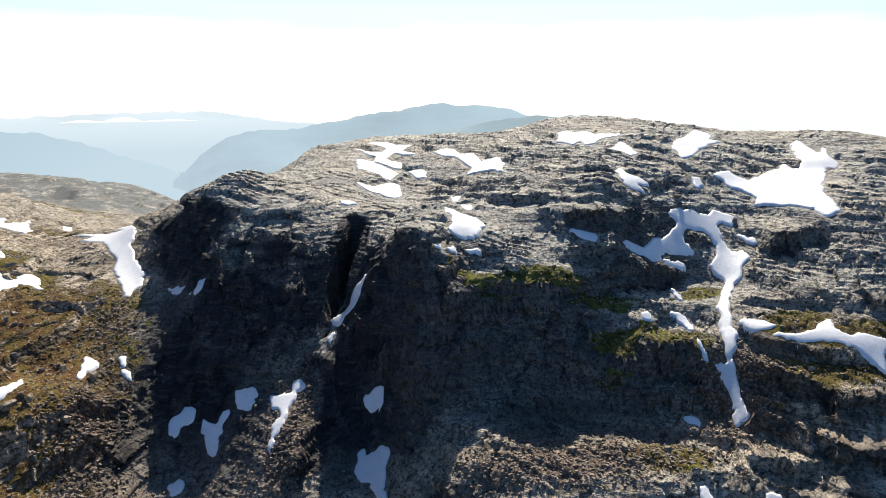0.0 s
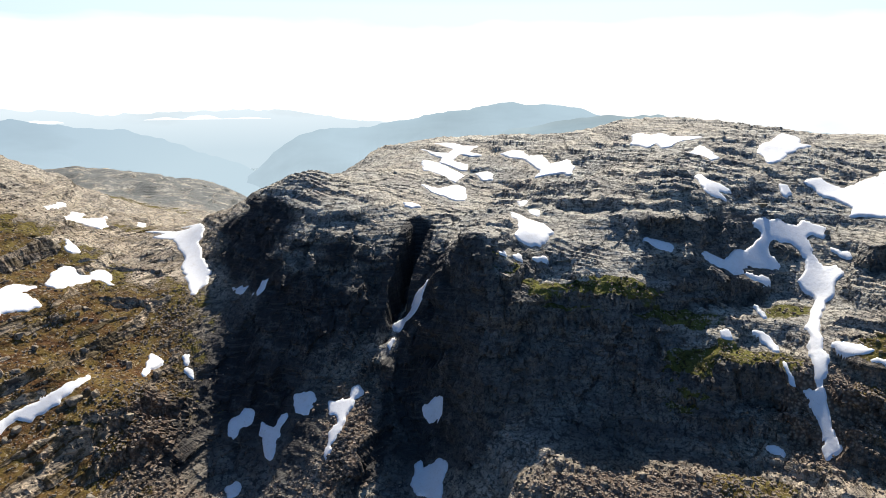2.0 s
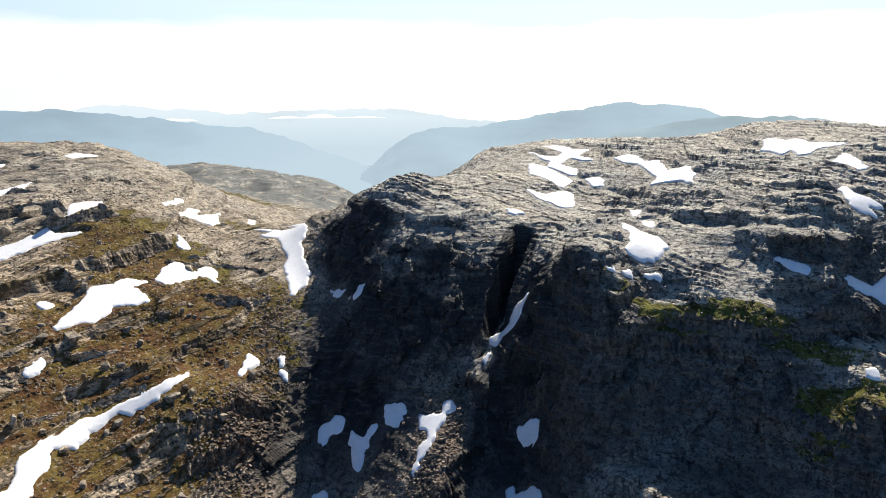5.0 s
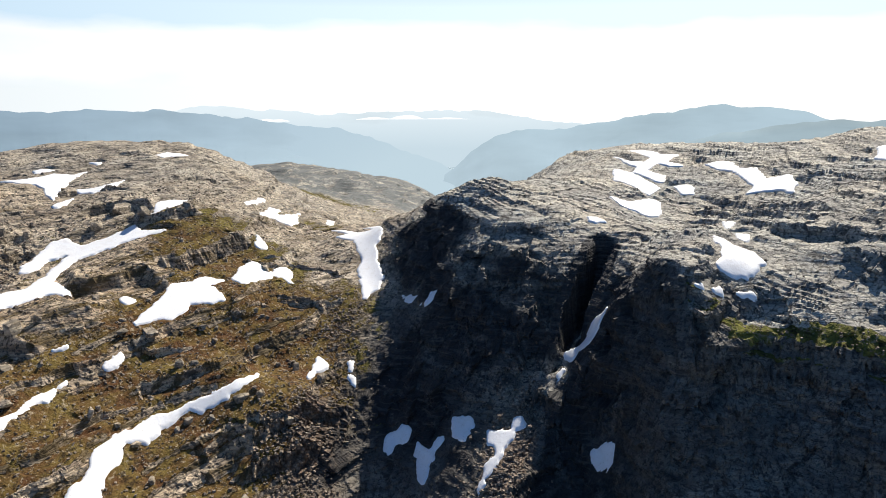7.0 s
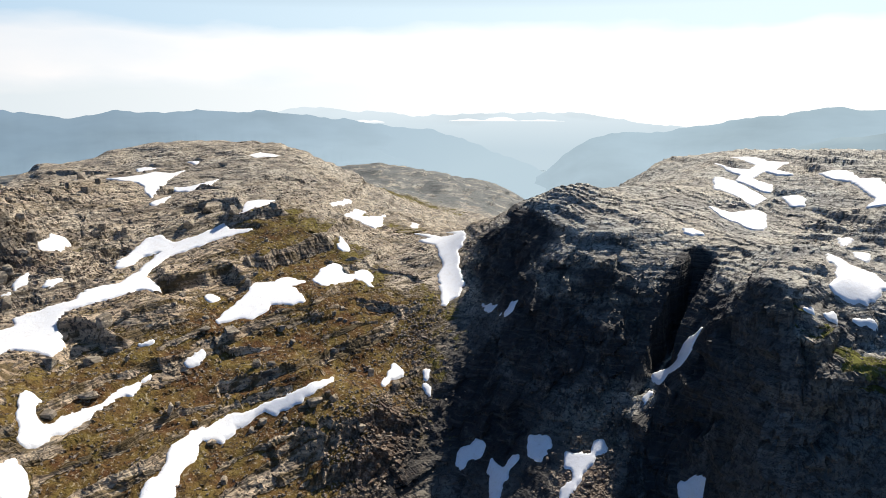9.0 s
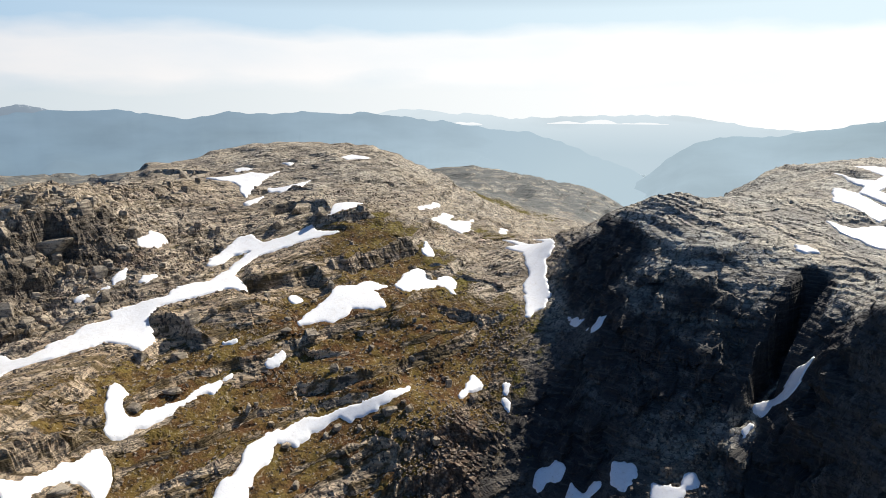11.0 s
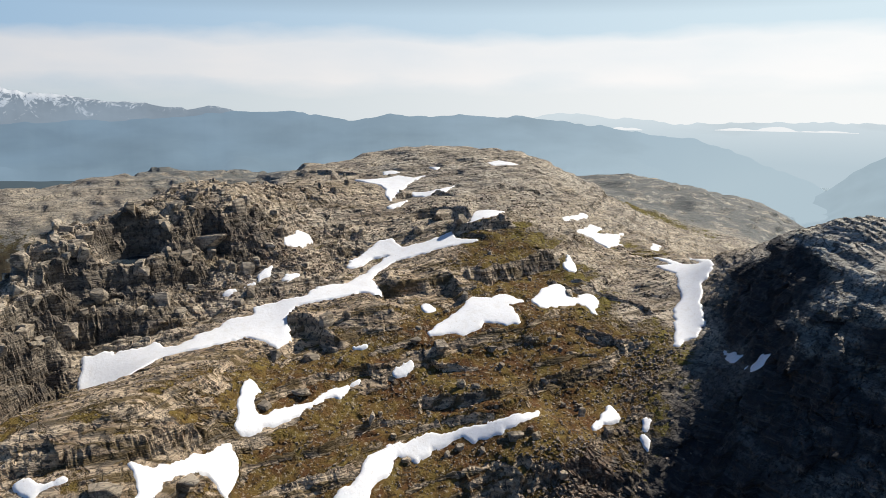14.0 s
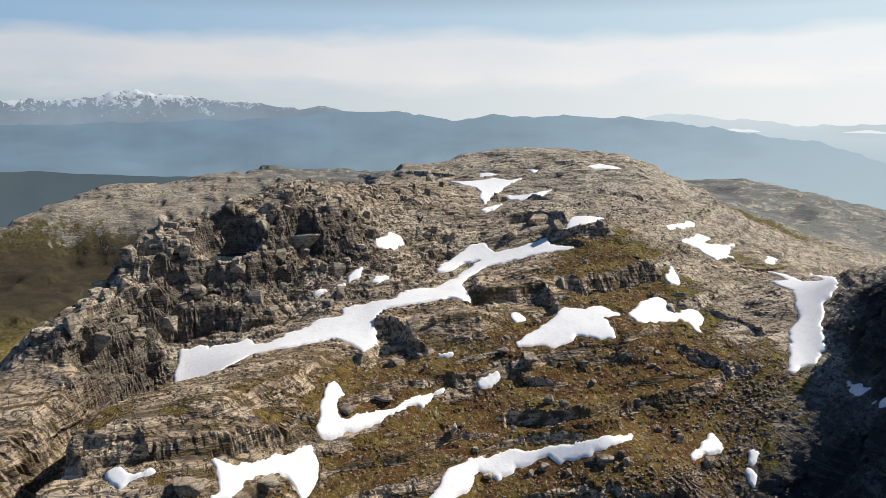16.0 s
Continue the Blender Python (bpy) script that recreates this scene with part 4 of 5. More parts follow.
    # the broken western brow of the shelf
    mark, tilt, joint = blocks(x + 1.5 * grain(x, y, 8, 37), y, 6.5, 38)
    z = z + brow * (1.1 * (mark - 0.5) + 0.5 * tilt - 0.8 * np.exp(-joint / 0.06))
    mark, tilt, joint = blocks(x, y + grain(x, y, 4, 39), 2.9, 43)
    z = z + brow * (0.5 * (mark - 0.5) + 0.4 * tilt - 0.25 * np.exp(-joint / 0.08))
    # upright joints part the steep faces into columns and blocks
    mark, tilt, joint = blocks(along * 0.75 + 2.5 * grain(x, y, 13, 29), across + 1.5 * grain(x, y, 7, 30), 5.6, 20)
    z = z + near * cliff * ((2.0 - 1.5 * west) * (mark - 0.5) + 0.5 * tilt - (0.8 - 0.5 * west - 0.2 * dome) * np.exp(-joint / 0.06)) * (0.5 + 0.6 * rough)
    mark, tilt, joint = blocks(x + grain(x, y, 3, 10), y, 2.0, 40)
    loose = smoothstep(0.1, 0.6, grain(x, y, 24, 41) + 0.5 * grain(x, y, 9, 42)) * (1 - 0.7 * calm) * (1 - 0.7 * dome)
    z = z + near * ((0.12 * (1 - 0.6 * calm) + 0.55 * loose + 0.25 * cliff) * (mark - 0.5) + (0.15 + 0.5 * loose) * tilt)
    return z + near * ((0.16 - 0.06 * dome) * grain(x, y, 3.0, 12) + (0.06 + 0.12 * loose) * grain(x, y, 1.3, 13))


FULL = roughened(GX, GY, BARE + STEPPED, STEEP) - STEPPED


def eased(field, cells, axis):
    """A running mean over some cells of the even part of the grid."""
    total = np.cumsum(np.insert(field, 0, 0, axis=axis), axis=axis)
    n = field.shape[axis]
    i = np.arange(n)
    a, b = np.clip(i - cells, 0, n), np.clip(i + cells + 1, 0, n)
    mean = (np.take(total, b, axis=axis) - np.take(total, a, axis=axis)) / (np.expand_dims(b - a, 1 - axis))
    return mean


# snow lies on the land with its ledges filled out
SMOOTH = BARE
for _ in range(2):
    SMOOTH = eased(eased(SMOOTH, 9, 0), 9, 1)
SNOWY = np.full(GX.shape, -99.0)
for ring in SNOW_RINGS:
    ring = np.reshape(ring, (-1, 2))
    (x0, y0), (x1, y1) = ring.min(0) - 6, ring.max(0) + 6
    a, b = np.searchsorted(YS, (y0, y1))
    c, d = np.searchsorted(XS, (x0, x1))
    SNOWY[a:b, c:d] = np.maximum(SNOWY[a:b, c:d], inside(GX[a:b, c:d], GY[a:b, c:d], ring))
filled = smoothstep(-3.2, -1.0, SNOWY)
FULL = FULL * (1 - filled) + (SMOOTH - 0.35 + 0.2 * np.clip(FULL - SMOOTH, -2, 2)) * filled
# under the snow the foot of a rock step is evened out by the snow alone, its face stays sharp
covered = (SNOWY > -0.6) + 1e-4
EVENED = STEPPED * covered
for _ in range(2):
    EVENED, covered = eased(eased(EVENED, 9, 0), 9, 1), eased(eased(covered, 9, 0), 9, 1)
EVENED = EVENED / np.maximum(covered, 1e-7)
snowed = smoothstep(-1.0, -0.1, SNOWY)
FULL = FULL + STEPPED * (1 - snowed) + EVENED * snowed


def sample(field, x, y):
    """A field's value at places between the grid's."""
    i = np.clip(np.searchsorted(XS, x) - 1, 0, len(XS) - 2)
    j = np.clip(np.searchsorted(YS, y) - 1, 0, len(YS) - 2)
    u, v = (x - XS[i]) / (XS[i + 1] - XS[i]), (y - YS[j]) / (YS[j + 1] - YS[j])
    return (field[j, i] * (1 - u) + field[j, i + 1] * u) * (1 - v) + (field[j + 1, i] * (1 - u) + field[j + 1, i + 1] * u) * v


# a shallow pool in a rock basin
POOL_X, POOL_Y = -254.0, 115.0
POOL_Z = float(BARE[np.hypot(GX - POOL_X, (GY - POOL_Y) * 0.8) < 7].min()) - 0.2
basin = 1 - smoothstep(5.5, 9.5, np.sqrt((GX - POOL_X) ** 2 + ((GY - POOL_Y) * 0.8) ** 2) + 0.8 * grain(GX, GY, 4, 81))
FULL = FULL * (1 - basin) + (POOL_Z - 0.4) * basin
FY, FX = np.gradient(FULL, YS, XS)
SY, SX = np.gradient(eased(eased(FULL, 7, 0), 7, 1), YS, XS)
flatness = 1 - smoothstep(0.55, 1.25, 0.5 * np.sqrt(FX ** 2 + FY ** 2) + 0.5 * STEEP)
TURF_SPOTS = [
    (-148, 190, 42, 65, 1.25), (-168, 140, 30, 50, 1.0), (-185, 245, 45, 35, 0.9), (-138, 240, 25, 35, 0.75), (-130, 190, 14, 38, 1.0), (-240, 200, 40, 60, 0.35), (-190, 62, 28, 22, 0.6),
    (-205, 330, 40, 50, 0.5),
]
TURF_SPOTS += [
    (42, 231, 22, 4, 3.0), (14, 230, 16, 4, 2.4), (68, 217, 20, 5, 3.0), (56, 211, 10, 6, 2.0), (97, 240, 8, 5, 1.1), (130, 199, 26, 10, 1.4), (118, 211, 16, 8, 0.9),
    # last spot: dark turf added on the unseen valley floor to cut bounce light
    (69, 180, 12, 7, 1.5), (-300, 470, 70, 60, 0.75), (-330, 600, 160, 180, 0.3), (-450, 60, 120, 110, 1.0), (-565, 40, 75, 95, 1.15), (40, 40, 230, 110, 1.0),
]
SCREE_SPOTS = [
    (-114, 192, 10, 24, 0.75), (-128, 240, 8, 20, 0.5), (-85, 178, 30, 12, 0.9), (-52, 206, 9, 26, 0.9), (95, 200, 16, 16, 0.9), (40, 180, 40, 9, 0.8), (-215, 160, 14, 40, 0.35), (-238, 160, 12, 30, 0.5),
]
# rust-brown rock and scree low on the massif
RUSTY_SPOTS = [(112, 190, 45, 30, 0.8), (40, 180, 50, 14, 0.8), (-52, 200, 9, 26, 0.8)]
# dark shade painted over the foot of the north wall
SHADE_SPOTS = [(35, 204, 42, 11, 1.1), (-68, 208, 13, 26, 1.0), (-106, 240, 11, 38, 0.9), (-84, 218, 26, 26, 1.1), (-99, 224, 22, 34, 1.15), (-30, 212, 26, 20, 1.0)]
turf = np.clip(patches(GX, GY, TURF_SPOTS) * (0.35 + 0.65 * flatness), 0, 1) - 0.35 * (1 - flatness)
scree = patches(GX, GY, SCREE_SPOTS)


CHIMNEY = (1 - smoothstep(6.5, 9.5, np.abs(GX - np.interp(GY, [236, 281], [-44, -35])))) * smoothstep(230, 236, GY) * (1 - smoothstep(284, 290, GY))


def bulged():
    """How far the steep faces stand out or are undercut, bed by bed and block by block, along the fall of the slope."""
    slope = np.sqrt(SX ** 2 + SY ** 2) + 1e-6
    west = shelf_side(GX, GY)
    side = (0.30 * GX + 0.95 * GY) * west + GX * (1 - west) + 1.5 * grain(GX, GY, 9, 91)
    level = FULL - bedding(GX, GY)
    mark, tilt, joint = blocks(side * 0.5, level, 2.4, 92)
    out = 1.5 * (mark - 0.5) + 0.5 * tilt - 0.7 * np.exp(-joint / 0.07)
    mark, tilt, joint = blocks(side * 0.22 + 5, level + 0.6 * grain(GX, GY, 5, 93), 1.1, 94)
    out = out + 0.7 * (mark - 0.5)
    mark, tilt, joint = blocks(side, level * 0.8, 7.0, 95)
    out = out + 1.6 * (mark - 0.5) + 1.0 * tilt
    out = out * (1 - 0.5 * west) * smoothstep(0.45, 1.0, slope) * closeness(GX, GY) * smoothstep(-420, -335, GX) * (1 - smoothstep(-2.2, -0.8, SNOWY)) * (1 - basin) * (1 - CHIMNEY)
    return -out * SX / slope, -out * SY / slope


BULGE_X, BULGE_Y = bulged()
ground_mesh = mesh_of("ground", np.stack([GX + BULGE_X, GY + BULGE_Y, FULL], -1).reshape(-1, 3), grid_quads(len(XS), len(YS)), GROUND, (np.sqrt(FX ** 2 + FY ** 2) > 0.75)[:-1, :-1].ravel())
# cliff: dark streaks and painted shade on steep faces and the wall's foot
for name, field in (("turf", turf), ("scree", scree), ("warm", (1 - smoothstep(-124, -98, GX + 0.25 * (GY - 230))) * np.maximum(smoothstep(0.5, 0.95, closeness(GX, GY)), 0.6 * smoothstep(-420, -520, GX)) * (1 - 0.45 * smoothstep(220, 275, GY)) * (1 - 0.4 * smoothstep(205, 235, -GX)) + patches(GX, GY, RUSTY_SPOTS)), ("moor", smoothstep(0.0, 0.5, 1 - closeness(GX, GY)) * (1 - 0.75 * smoothstep(590, 650, -GX) * (1 - smoothstep(180, 260, GY)))), ("cliff", np.maximum(smoothstep(0.75, 1.15, np.sqrt(SY ** 2 + SX ** 2)), patches(GX, GY, SHADE_SPOTS)) * (1 - shelf_side(GX, GY) * (0.85 - 0.5 * smoothstep(190, 222, -GX) * (1 - smoothstep(180, 235, GY)))) * (1 - 0.3 * smoothstep(-30, 5, GX)))):
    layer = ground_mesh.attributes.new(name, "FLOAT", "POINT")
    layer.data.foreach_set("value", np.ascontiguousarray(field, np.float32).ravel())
land = tagged(new("ground", ground_mesh), "bare ledged gneiss mountainside with brown turf and scree", "ground", kind="structure")


# ---- water and far ranges ----
def disc(name, x, y, z, radius, material, sides=96):
    bm = bmesh.new()
    bmesh.ops.create_circle(bm, cap_ends=True, segments=sides, radius=radius)
    me = bpy.data.meshes.new(name)
    bm.to_mesh(me)
    bm.free()
    me.materials.append(material)
    ob = new(name, me)
    ob.location = (x, y, z)
    return ob


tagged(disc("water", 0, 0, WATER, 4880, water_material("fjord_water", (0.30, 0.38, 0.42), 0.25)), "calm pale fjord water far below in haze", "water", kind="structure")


def far_range(name, reach, deep, profile, material, label, rugged=1.0):
    """A range of hills: crest heights by bearing (to the left) and elevation, with spurs running down towards the land in front."""
    bearing, lift = np.array(profile).T
    fine = np.arange(bearing[0], bearing[-1], 0.12)
    rows = 26
    b, s = np.meshgrid(np.radians(fine), np.linspace(0, 1, rows))
    crest = np.tan(np.radians(np.interp(fine, bearing, lift))) * reach
    arc = np.radians(fine)[None] * reach
    crest = crest[None] + rugged * (7 * grain(arc, 0 * arc, 90, 51) + 4 * grain(arc, 0 * arc, 33, 52))
    fall = s ** 0.8
    spur = grain(arc + 200 * grain(arc, s * reach, 700, 55), s * deep * 0.45, 420, 53) + 0.5 * grain(arc, s * deep, 160, 54)
    z = crest * (1 - fall) + (WATER - 40) * fall + rugged * 70 * spur * np.sin(np.pi * s)
    r = reach - deep * s + rugged * 60 * spur * s
    co = np.stack([-np.sin(b) * r, np.cos(b) * r, z], -1)
    back = np.stack([-np.sin(b[:1]) * (reach + 150), np.cos(b[:1]) * (reach + 150), np.full(b[:1].shape, WATER - 40)], -1)
    co = np.concatenate([back, co])
    me = mesh_of(name, co.reshape(-1, 3), grid_quads(len(fine), rows + 1), material, flat=False)
    return tagged(new(name, me), label, "mountain range", kind="structure")


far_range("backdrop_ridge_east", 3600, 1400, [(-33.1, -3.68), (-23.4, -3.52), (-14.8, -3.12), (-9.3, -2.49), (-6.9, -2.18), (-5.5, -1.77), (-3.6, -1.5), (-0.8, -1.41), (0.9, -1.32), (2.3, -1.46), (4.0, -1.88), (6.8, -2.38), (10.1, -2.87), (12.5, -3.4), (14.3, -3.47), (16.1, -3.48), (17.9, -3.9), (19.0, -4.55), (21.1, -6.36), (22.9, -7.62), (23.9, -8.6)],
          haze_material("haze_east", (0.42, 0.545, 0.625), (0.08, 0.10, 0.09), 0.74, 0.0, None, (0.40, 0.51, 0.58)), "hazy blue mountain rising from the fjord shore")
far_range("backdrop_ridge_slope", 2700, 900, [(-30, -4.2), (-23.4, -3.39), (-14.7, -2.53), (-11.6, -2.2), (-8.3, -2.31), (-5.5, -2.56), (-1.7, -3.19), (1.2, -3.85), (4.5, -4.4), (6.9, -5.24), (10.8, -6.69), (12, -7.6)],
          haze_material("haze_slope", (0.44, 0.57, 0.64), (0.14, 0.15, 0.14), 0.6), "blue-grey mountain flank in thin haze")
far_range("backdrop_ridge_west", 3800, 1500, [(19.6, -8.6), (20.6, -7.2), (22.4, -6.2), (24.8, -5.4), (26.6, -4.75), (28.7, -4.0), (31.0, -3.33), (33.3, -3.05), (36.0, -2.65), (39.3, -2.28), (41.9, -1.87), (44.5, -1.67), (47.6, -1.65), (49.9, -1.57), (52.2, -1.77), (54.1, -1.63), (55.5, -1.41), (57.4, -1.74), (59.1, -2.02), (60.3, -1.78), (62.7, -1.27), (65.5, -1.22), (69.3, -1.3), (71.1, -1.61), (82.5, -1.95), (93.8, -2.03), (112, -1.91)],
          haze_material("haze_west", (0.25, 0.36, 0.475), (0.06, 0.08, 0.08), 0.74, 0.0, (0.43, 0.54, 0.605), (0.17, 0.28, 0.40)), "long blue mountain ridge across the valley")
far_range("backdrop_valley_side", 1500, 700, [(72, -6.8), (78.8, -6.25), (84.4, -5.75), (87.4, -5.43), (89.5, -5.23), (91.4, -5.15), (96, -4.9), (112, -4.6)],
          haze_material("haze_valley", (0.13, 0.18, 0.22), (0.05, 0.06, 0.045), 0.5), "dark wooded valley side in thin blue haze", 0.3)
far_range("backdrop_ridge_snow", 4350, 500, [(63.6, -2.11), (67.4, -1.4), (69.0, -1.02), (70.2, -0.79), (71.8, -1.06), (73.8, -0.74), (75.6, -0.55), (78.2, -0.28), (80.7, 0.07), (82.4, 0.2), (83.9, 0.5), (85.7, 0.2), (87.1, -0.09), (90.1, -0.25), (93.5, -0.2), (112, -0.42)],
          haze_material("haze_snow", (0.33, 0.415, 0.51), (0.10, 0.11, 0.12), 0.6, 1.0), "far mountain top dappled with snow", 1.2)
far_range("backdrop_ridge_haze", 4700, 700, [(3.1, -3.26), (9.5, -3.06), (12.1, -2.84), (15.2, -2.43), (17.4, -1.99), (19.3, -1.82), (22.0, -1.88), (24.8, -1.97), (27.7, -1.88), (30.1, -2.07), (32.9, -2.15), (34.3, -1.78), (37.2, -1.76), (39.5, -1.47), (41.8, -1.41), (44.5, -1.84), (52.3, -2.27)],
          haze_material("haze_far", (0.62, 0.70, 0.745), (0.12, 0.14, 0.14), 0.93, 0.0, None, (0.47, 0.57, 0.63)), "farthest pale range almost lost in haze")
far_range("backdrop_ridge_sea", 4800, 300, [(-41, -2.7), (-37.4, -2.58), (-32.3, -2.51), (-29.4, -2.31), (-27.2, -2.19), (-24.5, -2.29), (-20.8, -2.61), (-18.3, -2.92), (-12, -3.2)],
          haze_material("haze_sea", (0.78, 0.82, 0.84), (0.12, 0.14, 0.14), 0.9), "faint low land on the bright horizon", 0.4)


def cloud_material():
    n = Nodes("cloud_glow")
    # sunlit white put in as emission; shaded normally the bank comes out dark
    glow = n.node("ShaderNodeEmission", {"Color": (0.84, 0.86, 0.87, 1), "Strength": 1.0})
    n.tree.links.new(glow.outputs[0], n.out.inputs["Surface"])
    return n.material


CLOUD = cloud_material()


def low_cloud(reach, west, east, lift, thick, label):
    """A long flat bank of cloud lying in a far valley, thin and ragged at its ends."""
    fine = np.radians(np.arange(east, west, 0.1))
    b, s = np.meshgrid(fine, np.linspace(0, 1, 9))
    ends = np.sin(np.pi * np.clip((b - fine[0]) / (fine[-1] - fine[0]), 0, 1)) ** 0.6
    swell = reach * math.radians(thick) * ends * (0.65 + 0.5 * grain(b * reach, 0 * b, 130, 56) + 0.3 * grain(b * reach, 0 * b, 45, 57))
    r = reach + 60 * (s - 0.5)
    z = math.tan(math.radians(lift)) * reach + np.maximum(swell, 0.5) * np.sin(np.pi * s) ** 0.5
    me = mesh_of("cloud", np.stack([-np.sin(b) * r, np.cos(b) * r, z], -1).reshape(-1, 3), grid_quads(len(fine), 9), CLOUD, flat=False)
    return tagged(new("backdrop_cloud", me), label, "cloud", kind="structure")


low_cloud(4430, 29.6, 20.0, -2.55, 0.30, "thin white cloud bank lying along the far range")
low_cloud(4480, 40.5, 35.0, -2.65, 0.30, "thin white cloud bank behind the blue ridge")


# ---- snow ----
def snow_patch(ring, label):
    """Old snow lying in a hollow: thick within, thin and ragged at the rim."""
    ring = np.reshape(ring, (-1, 2))
    (x0, y0), (x1, y1) = ring.min(0) - 1.5, ring.max(0) + 1.5
    step = 0.45 if max(x1 - x0, y1 - y0) < 70 else 0.6
    xs, ys = np.arange(x0, x1 + step, step), np.arange(y0, y1 + step, step)
    x, y = np.meshgrid(xs, ys)
    d = eased(eased(inside(x, y, ring), 1, 0), 1, 1) + 0.2
    ragged = 1 - smoothstep(2.0, 7.0, d)
    d = d + 0.15 + 0.6 * grain(x, y, 5.2, 71) + 0.4 * grain(x, y, 2.1, 72) + 0.2 * grain(x, y, 1.1, 75) - 1.3 * ragged * np.maximum(grain(x, y, 2.4, 74) - 0.45, 0)
    z = sample(SMOOTH, x, y) + sample(EVENED, x, y) + np.where(d > 0, 0.05 + 0.14 * smoothstep(0, 1.2, d) + 0.08 * grain(x, y, 6, 73), -0.25 + 2.2 * np.maximum(d, -1.2))
    cells = (d[:-1, :-1] > 0) | (d[1:, :-1] > 0) | (d[:-1, 1:] > 0) | (d[1:, 1:] > 0)
    todo, pieces = set(zip(*np.nonzero(cells))), []
    while todo:
        piece, edge = [], [todo.pop()]
        while edge:
            j, i = edge.pop()
            piece.append(j * len(xs) + i)
            for other in ((j + 1, i), (j - 1, i), (j, i + 1), (j, i - 1)):
                if other in todo:
                    todo.remove(other)
                    edge.append(other)
        pieces.append(piece)
    places = np.stack([x, y, z], -1).reshape(-1, 3)
    for piece in pieces:
        if len(piece) < 5 or len(piece) < 0.06 * max(map(len, pieces)):
            continue
        i = np.array(sorted(piece))
        used, quads = np.unique(np.stack([i, i + 1, i + 1 + len(xs), i + len(xs)], 1), return_inverse=True)
        base = places[used].mean(0)
        ob = new("snow_patch", mesh_of("snow_patch", places[used] - base, quads.reshape(-1, 4), SNOW, flat=False))
        ob.location = base
        tagged(ob, label, "snow", group="snow patches")


for ring, label in zip(SNOW_RINGS, SNOW_LABELS):
    snow_patch(ring, label)


# ---- the pool ----
def pool():
    bm = bmesh.new()
    ring = []
    for k in range(40):
        a = 2 * math.pi * k / 40
        r = 5.6 + 0.9 * math.sin(3 * a + 1) + 0.4 * math.sin(7 * a)
        ring.append(bm.verts.new((r * math.cos(a), 1.2 * r * math.sin(a), 0)))
    bm.faces.new(ring)
    me = bpy.data.meshes.new("pond")
    bm.to_mesh(me)
    bm.free()
    me.materials.append(water_material("pool_water", (0.03, 0.045, 0.06), 0.08))
    ob = new("pond", me)
    ob.location = (POOL_X, POOL_Y, POOL_Z)
    return tagged(ob, "small still pool of meltwater in a rock basin", "pond", kind="structure")


pool()


# ---- boulders ----
def boulder_mesh(seed, flat):
    """A broken block: the hull of scattered points, its edges knocked off."""
    rng = random.Random(seed)
    bm = bmesh.new()
    for _ in range(16):
        v = Vector((rng.uniform(-1, 1), rng.uniform(-1, 1), rng.uniform(-1, 1)))
        big = max(abs(v.x), abs(v.y), abs(v.z))
        v = v.lerp(v / big, rng.uniform(0.5, 0.95)) * rng.uniform(0.85, 1.0)
        bm.verts.new((v.x * 0.5, v.y * 0.5, v.z * 0.5 * flat + 0.3 * flat))
    hull = bmesh.ops.convex_hull(bm, input=bm.verts)
    bmesh.ops.delete(bm, geom=[g for g in set(hull["geom_interior"] + hull["geom_unused"]) if isinstance(g, bmesh.types.BMVert)], context="VERTS")
    bmesh.ops.bevel(bm, geom=bm.edges[:], offset=0.025, segments=1, affect="EDGES")
    me = bpy.data.meshes.new("boulder")
    bm.to_mesh(me)
    bm.free()
    me.materials.append(BOULDER)
    return me


BLOCKS = [boulder_mesh(100 + k, 0.85 + 0.3 * (k % 3)) for k in range(12)]
BOULDERS_A = [
    (-253, 143, 15, 9), (-238, 242, 14, 7), (-223, 239, 7, 4), (-213, 254, 6, 4), (-236, 226, 8, 4), (-169, 250, 4, 3.5), (-170, 187, 7, 2.4), (-173, 177, 6, 3),
    (-173, 196, 6, 2), (-148, 157, 3.5, 2.2), (-142, 172, 3.2, 2.4), (-143, 168, 2.2, 1.6), (-132, 185, 5, 3.2), (-136, 176, 2.4, 1.8), (-202, 147, 5, 4), (-191, 151, 6, 4),
    (-196, 141, 5, 3.5), (-197, 160, 6, 4), (-177, 128, 6, 2.5), (-176, 140, 6, 3), (-159, 94, 3, 2), (-161, 101, 9, 3), (-159, 83, 8, 3), (-254, 96, 5, 4),
]
BOULDERS_B = [
    (-245, 115, 5, 4), (-246, 131, 5, 4), (-243, 101, 6, 5), (-235, 112, 5, 4), (-232, 123, 5, 4), (-239, 91, 6, 5), (-236, 78, 7, 6), (-226, 70, 7, 6),
    (-226, 63, 6, 5), (-243, 83, 5, 4), (-243, 143, 4, 3), (-230, 147, 4, 3), (-234, 171, 4, 3), (-132, 213, 3, 2.4), (-144, 209, 3, 2), (-151, 186, 3, 2),
    (-128, 189, 4, 2.6), (-121, 213, 4, 3), (-118, 189, 5, 3), (-176, 181, 5, 2.4), (-116, 165, 5, 3), (-167, 261, 4, 2.6), (-170, 250, 4, 3), (-129, 210, 3, 3),
]
BOULDERS_C = [
    (108, 266, 5, 2.2), (102, 263, 5, 2), (121, 271, 3, 2), (117, 254, 3, 2), (-3, 233, 4, 3), (55, 182, 3, 2), (40, 185, 3, 2), (29, 181, 3, 2.2), (68, 182, 3, 2), (49, 188, 2.6, 1.8), (84, 200, 4, 3), (98, 185, 3, 2),
    (100, 281, 6, 3), (75, 240, 4, 2.2),
]


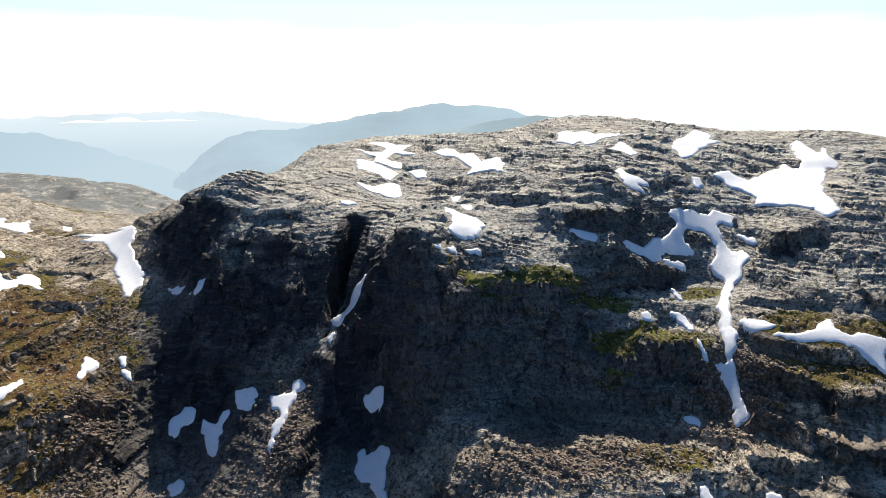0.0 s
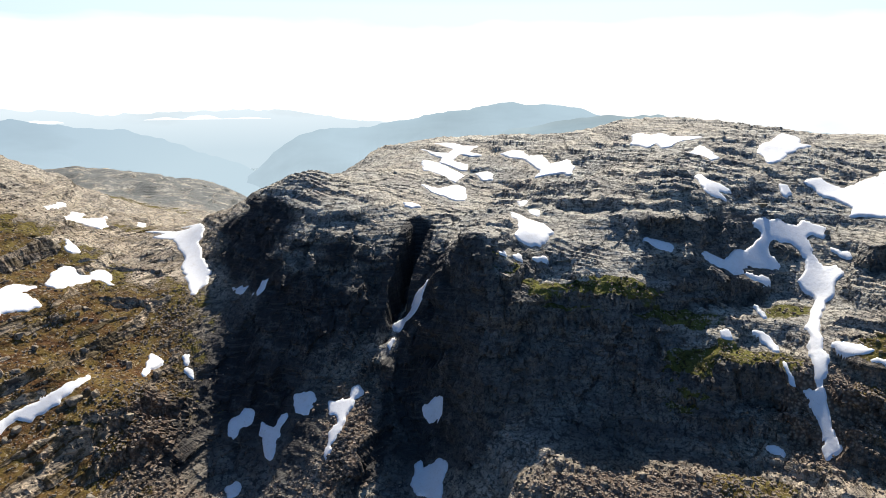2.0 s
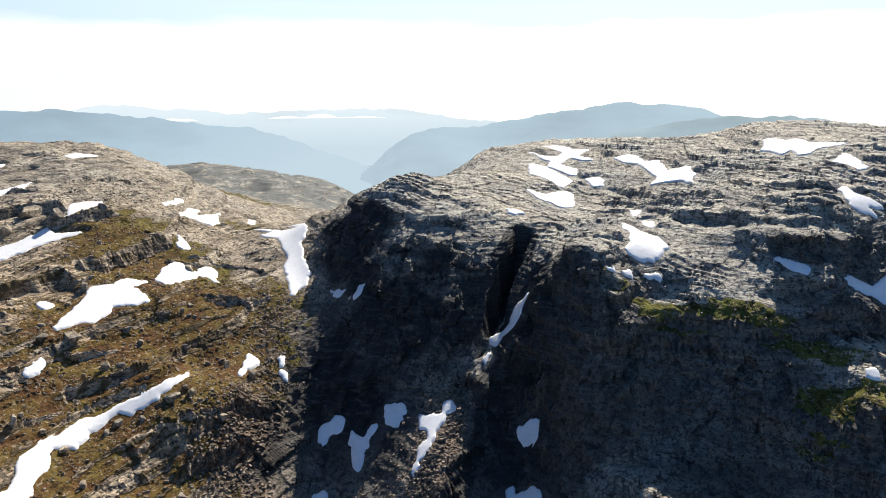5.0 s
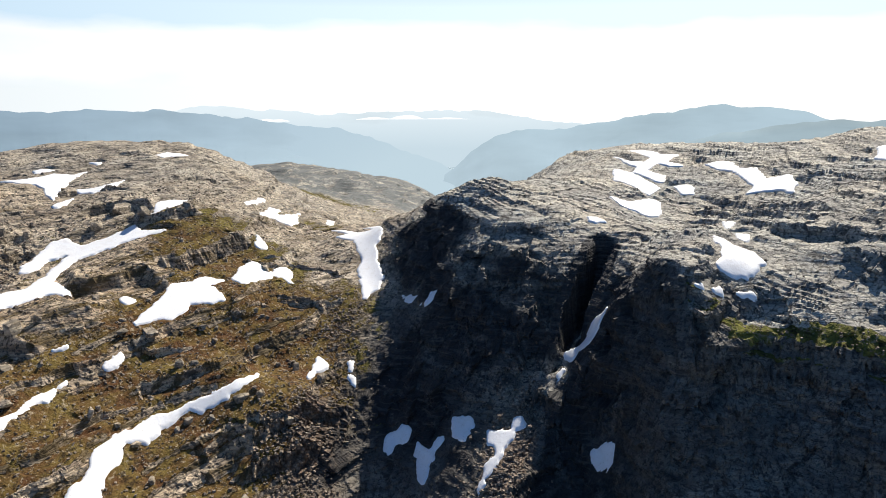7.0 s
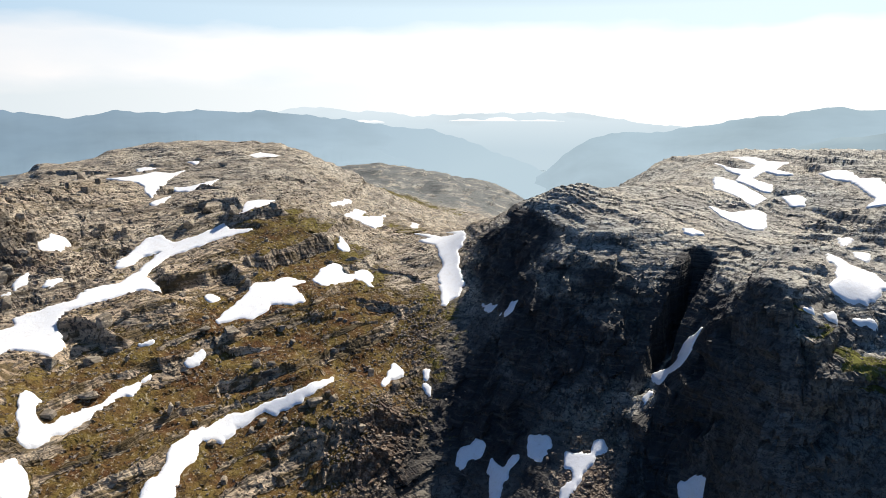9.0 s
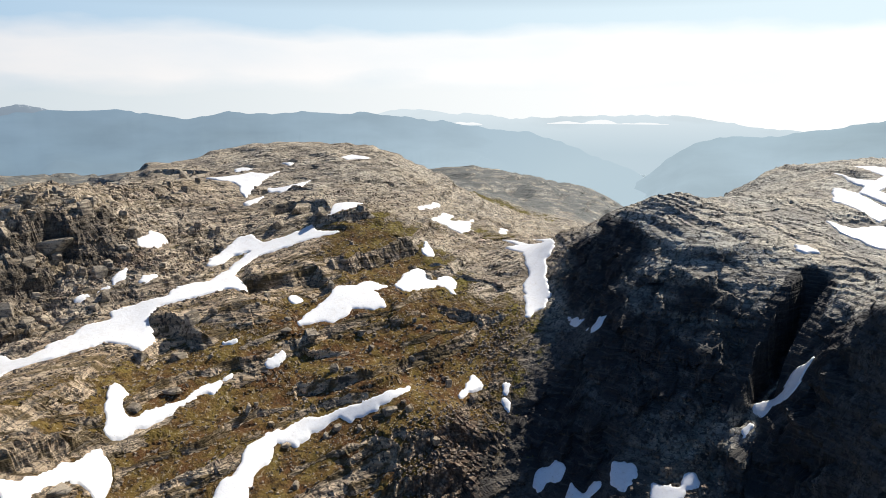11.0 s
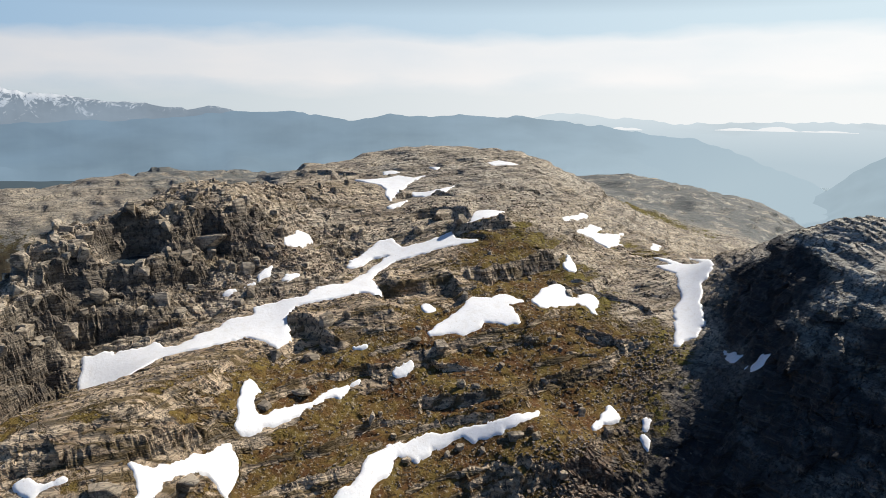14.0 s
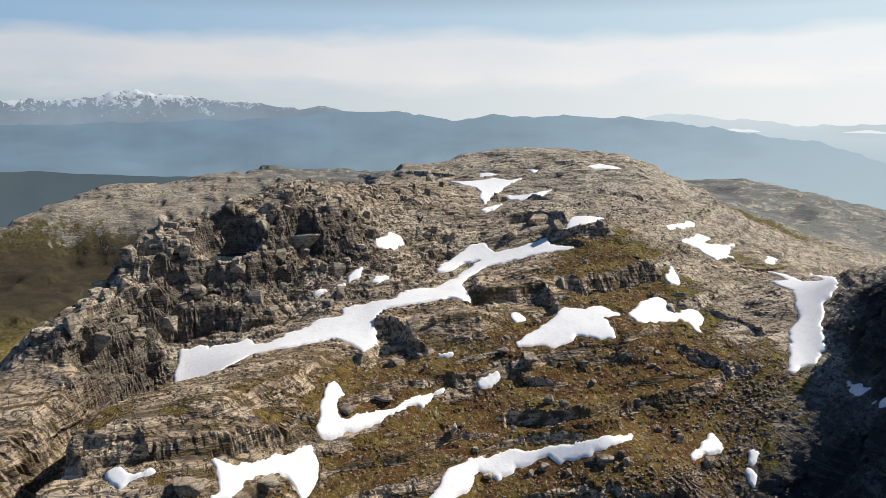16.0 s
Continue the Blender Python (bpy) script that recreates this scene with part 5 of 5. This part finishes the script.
def boulder(x, y, wide, high, k, turn, label):
    ob = new("boulder", BLOCKS[k % len(BLOCKS)])
    z = float(sample(FULL, np.array([x]), np.array([y]))[0])
    ob.location = (x, y, z - 0.22 * high)
    ob.rotation_euler = (0.12 * math.sin(k), 0.12 * math.cos(2 * k), turn)
    ob.scale = (wide, wide * (0.6 + 0.25 * math.sin(3 * k) ** 2), high)
    return tagged(ob, label, "boulder", group="boulders")


pick = random.Random(5)
for k, (x, y, wide, high) in enumerate(BOULDERS_A + BOULDERS_B + BOULDERS_C):
    if sample(SNOWY, np.array([x]), np.array([y]))[0] > -0.8:
        continue
    size = "great angular grey rock block" if wide > 6 else "angular grey boulder"
    boulder(x, y, wide, high, k, pick.uniform(0, 6.3), size + (" among broken ledges on the shelf" if x < -110 else " on the bare rock of the massif"))

# loose blocks strewn over the ledges
strewn = 0
while strewn < 70:
    x, y = (pick.uniform(-262, -125), pick.uniform(75, 300)) if pick.random() < 0.7 else (pick.uniform(-90, 150), pick.uniform(190, 330))
    here = (np.array([x]), np.array([y]))
    if sample(SNOWY, *here)[0] > -1.5 or sample(STEEP, *here)[0] > 1.0:
        continue
    size = 0.9 + 2.2 * pick.random() ** 2.5
    boulder(x, y, size, size * pick.uniform(0.5, 0.8), strewn, pick.uniform(0, 6.3), "loose grey block fallen on a rock ledge")
    strewn += 1


# broken blocks piled on the western brow and along the foot of the rock steps
def piled(count, x0, x1, y0, y1, low, high, label):
    made = 0
    while made < count:
        x, y = pick.uniform(x0, x1), pick.uniform(y0, y1)
        here = (np.array([x]), np.array([y]))
        if sample(SNOWY, *here)[0] > -1.2 or sample(basin, *here)[0] > 0.05 or sample(STEEP, *here)[0] > 1.1:
            continue
        size = low + (high - low) * pick.random() ** 2
        boulder(x, y, size, size * pick.uniform(0.55, 1.0), pick.randrange(12), pick.uniform(0, 6.3), label)
        made += 1


piled(105, -268, -226, 62, 172, 2.2, 7.0, "angular tan block in the broken western brow")
piled(34, -226, -150, 150, 235, 1.6, 4.0, "angular tan block under a rock step")
piled(22, -330, -230, 190, 300, 2.0, 6.0, "rounded grey block on the bald rock summit")


# ---- scree and small stones ----
def stones(name, count, seed, chance, low, high, label):
    """Thousands of broken stones, each a small eight-cornered lump, in one mesh."""
    rng = np.random.default_rng(seed)
    px, py = rng.uniform(-265, 150, count * 30), rng.uniform(70, 330, count * 30)
    keep = (rng.random(len(px)) < sample(chance, px, py)) & (sample(SNOWY, px, py) < -0.5) & (sample(STEEP, px, py) < 1.4)
    px, py = px[keep][:count], py[keep][:count]
    n = len(px)
    size = low + (high - low) * rng.random(n) ** 2.5
    cube = np.array([(a, b, c) for c in (-0.5, 0.5) for b in (-0.5, 0.5) for a in (-0.5, 0.5)])
    co = cube[None] * rng.uniform(0.55, 1.15, (n, 8, 3)) * size[:, None, None] * np.array([1, 0.8, 0.65])
    turn, lean = rng.uniform(0, 6.3, n), rng.uniform(-0.5, 0.5, n)
    c, s = np.cos(lean)[:, None], np.sin(lean)[:, None]
    x, z = co[..., 0] * c - co[..., 2] * s, co[..., 0] * s + co[..., 2] * c
    c, s = np.cos(turn)[:, None], np.sin(turn)[:, None]
    x, y = x * c - co[..., 1] * s, x * s + co[..., 1] * c
    base = np.stack([px, py, sample(FULL, px, py)], -1)
    co = np.stack([x, y, z + 0.12 * size[:, None]], -1) + base[:, None]
    faces = np.array([(0, 2, 3, 1), (4, 5, 7, 6), (0, 1, 5, 4), (2, 6, 7, 3), (0, 4, 6, 2), (1, 3, 7, 5)])
    quads = (faces[None] + 8 * np.arange(n)[:, None, None]).reshape(-1, 4)
    return tagged(new(name, mesh_of(name, co.reshape(-1, 3), quads, RUBBLE)), label, "stones", kind="stuff")


stones("scree", 15000, 11, np.clip(scree, 0, 1) ** 1.5, 0.3, 1.2, "brown-grey broken scree stones on the slopes of the ravine")
stones("loose_stones", 13000, 12, np.clip(turf, 0, 1) * 0.5 + 0.12 * shelf_side(GX, GY) * closeness(GX, GY), 0.22, 1.0, "small pale stones strewn over turf and ledges")
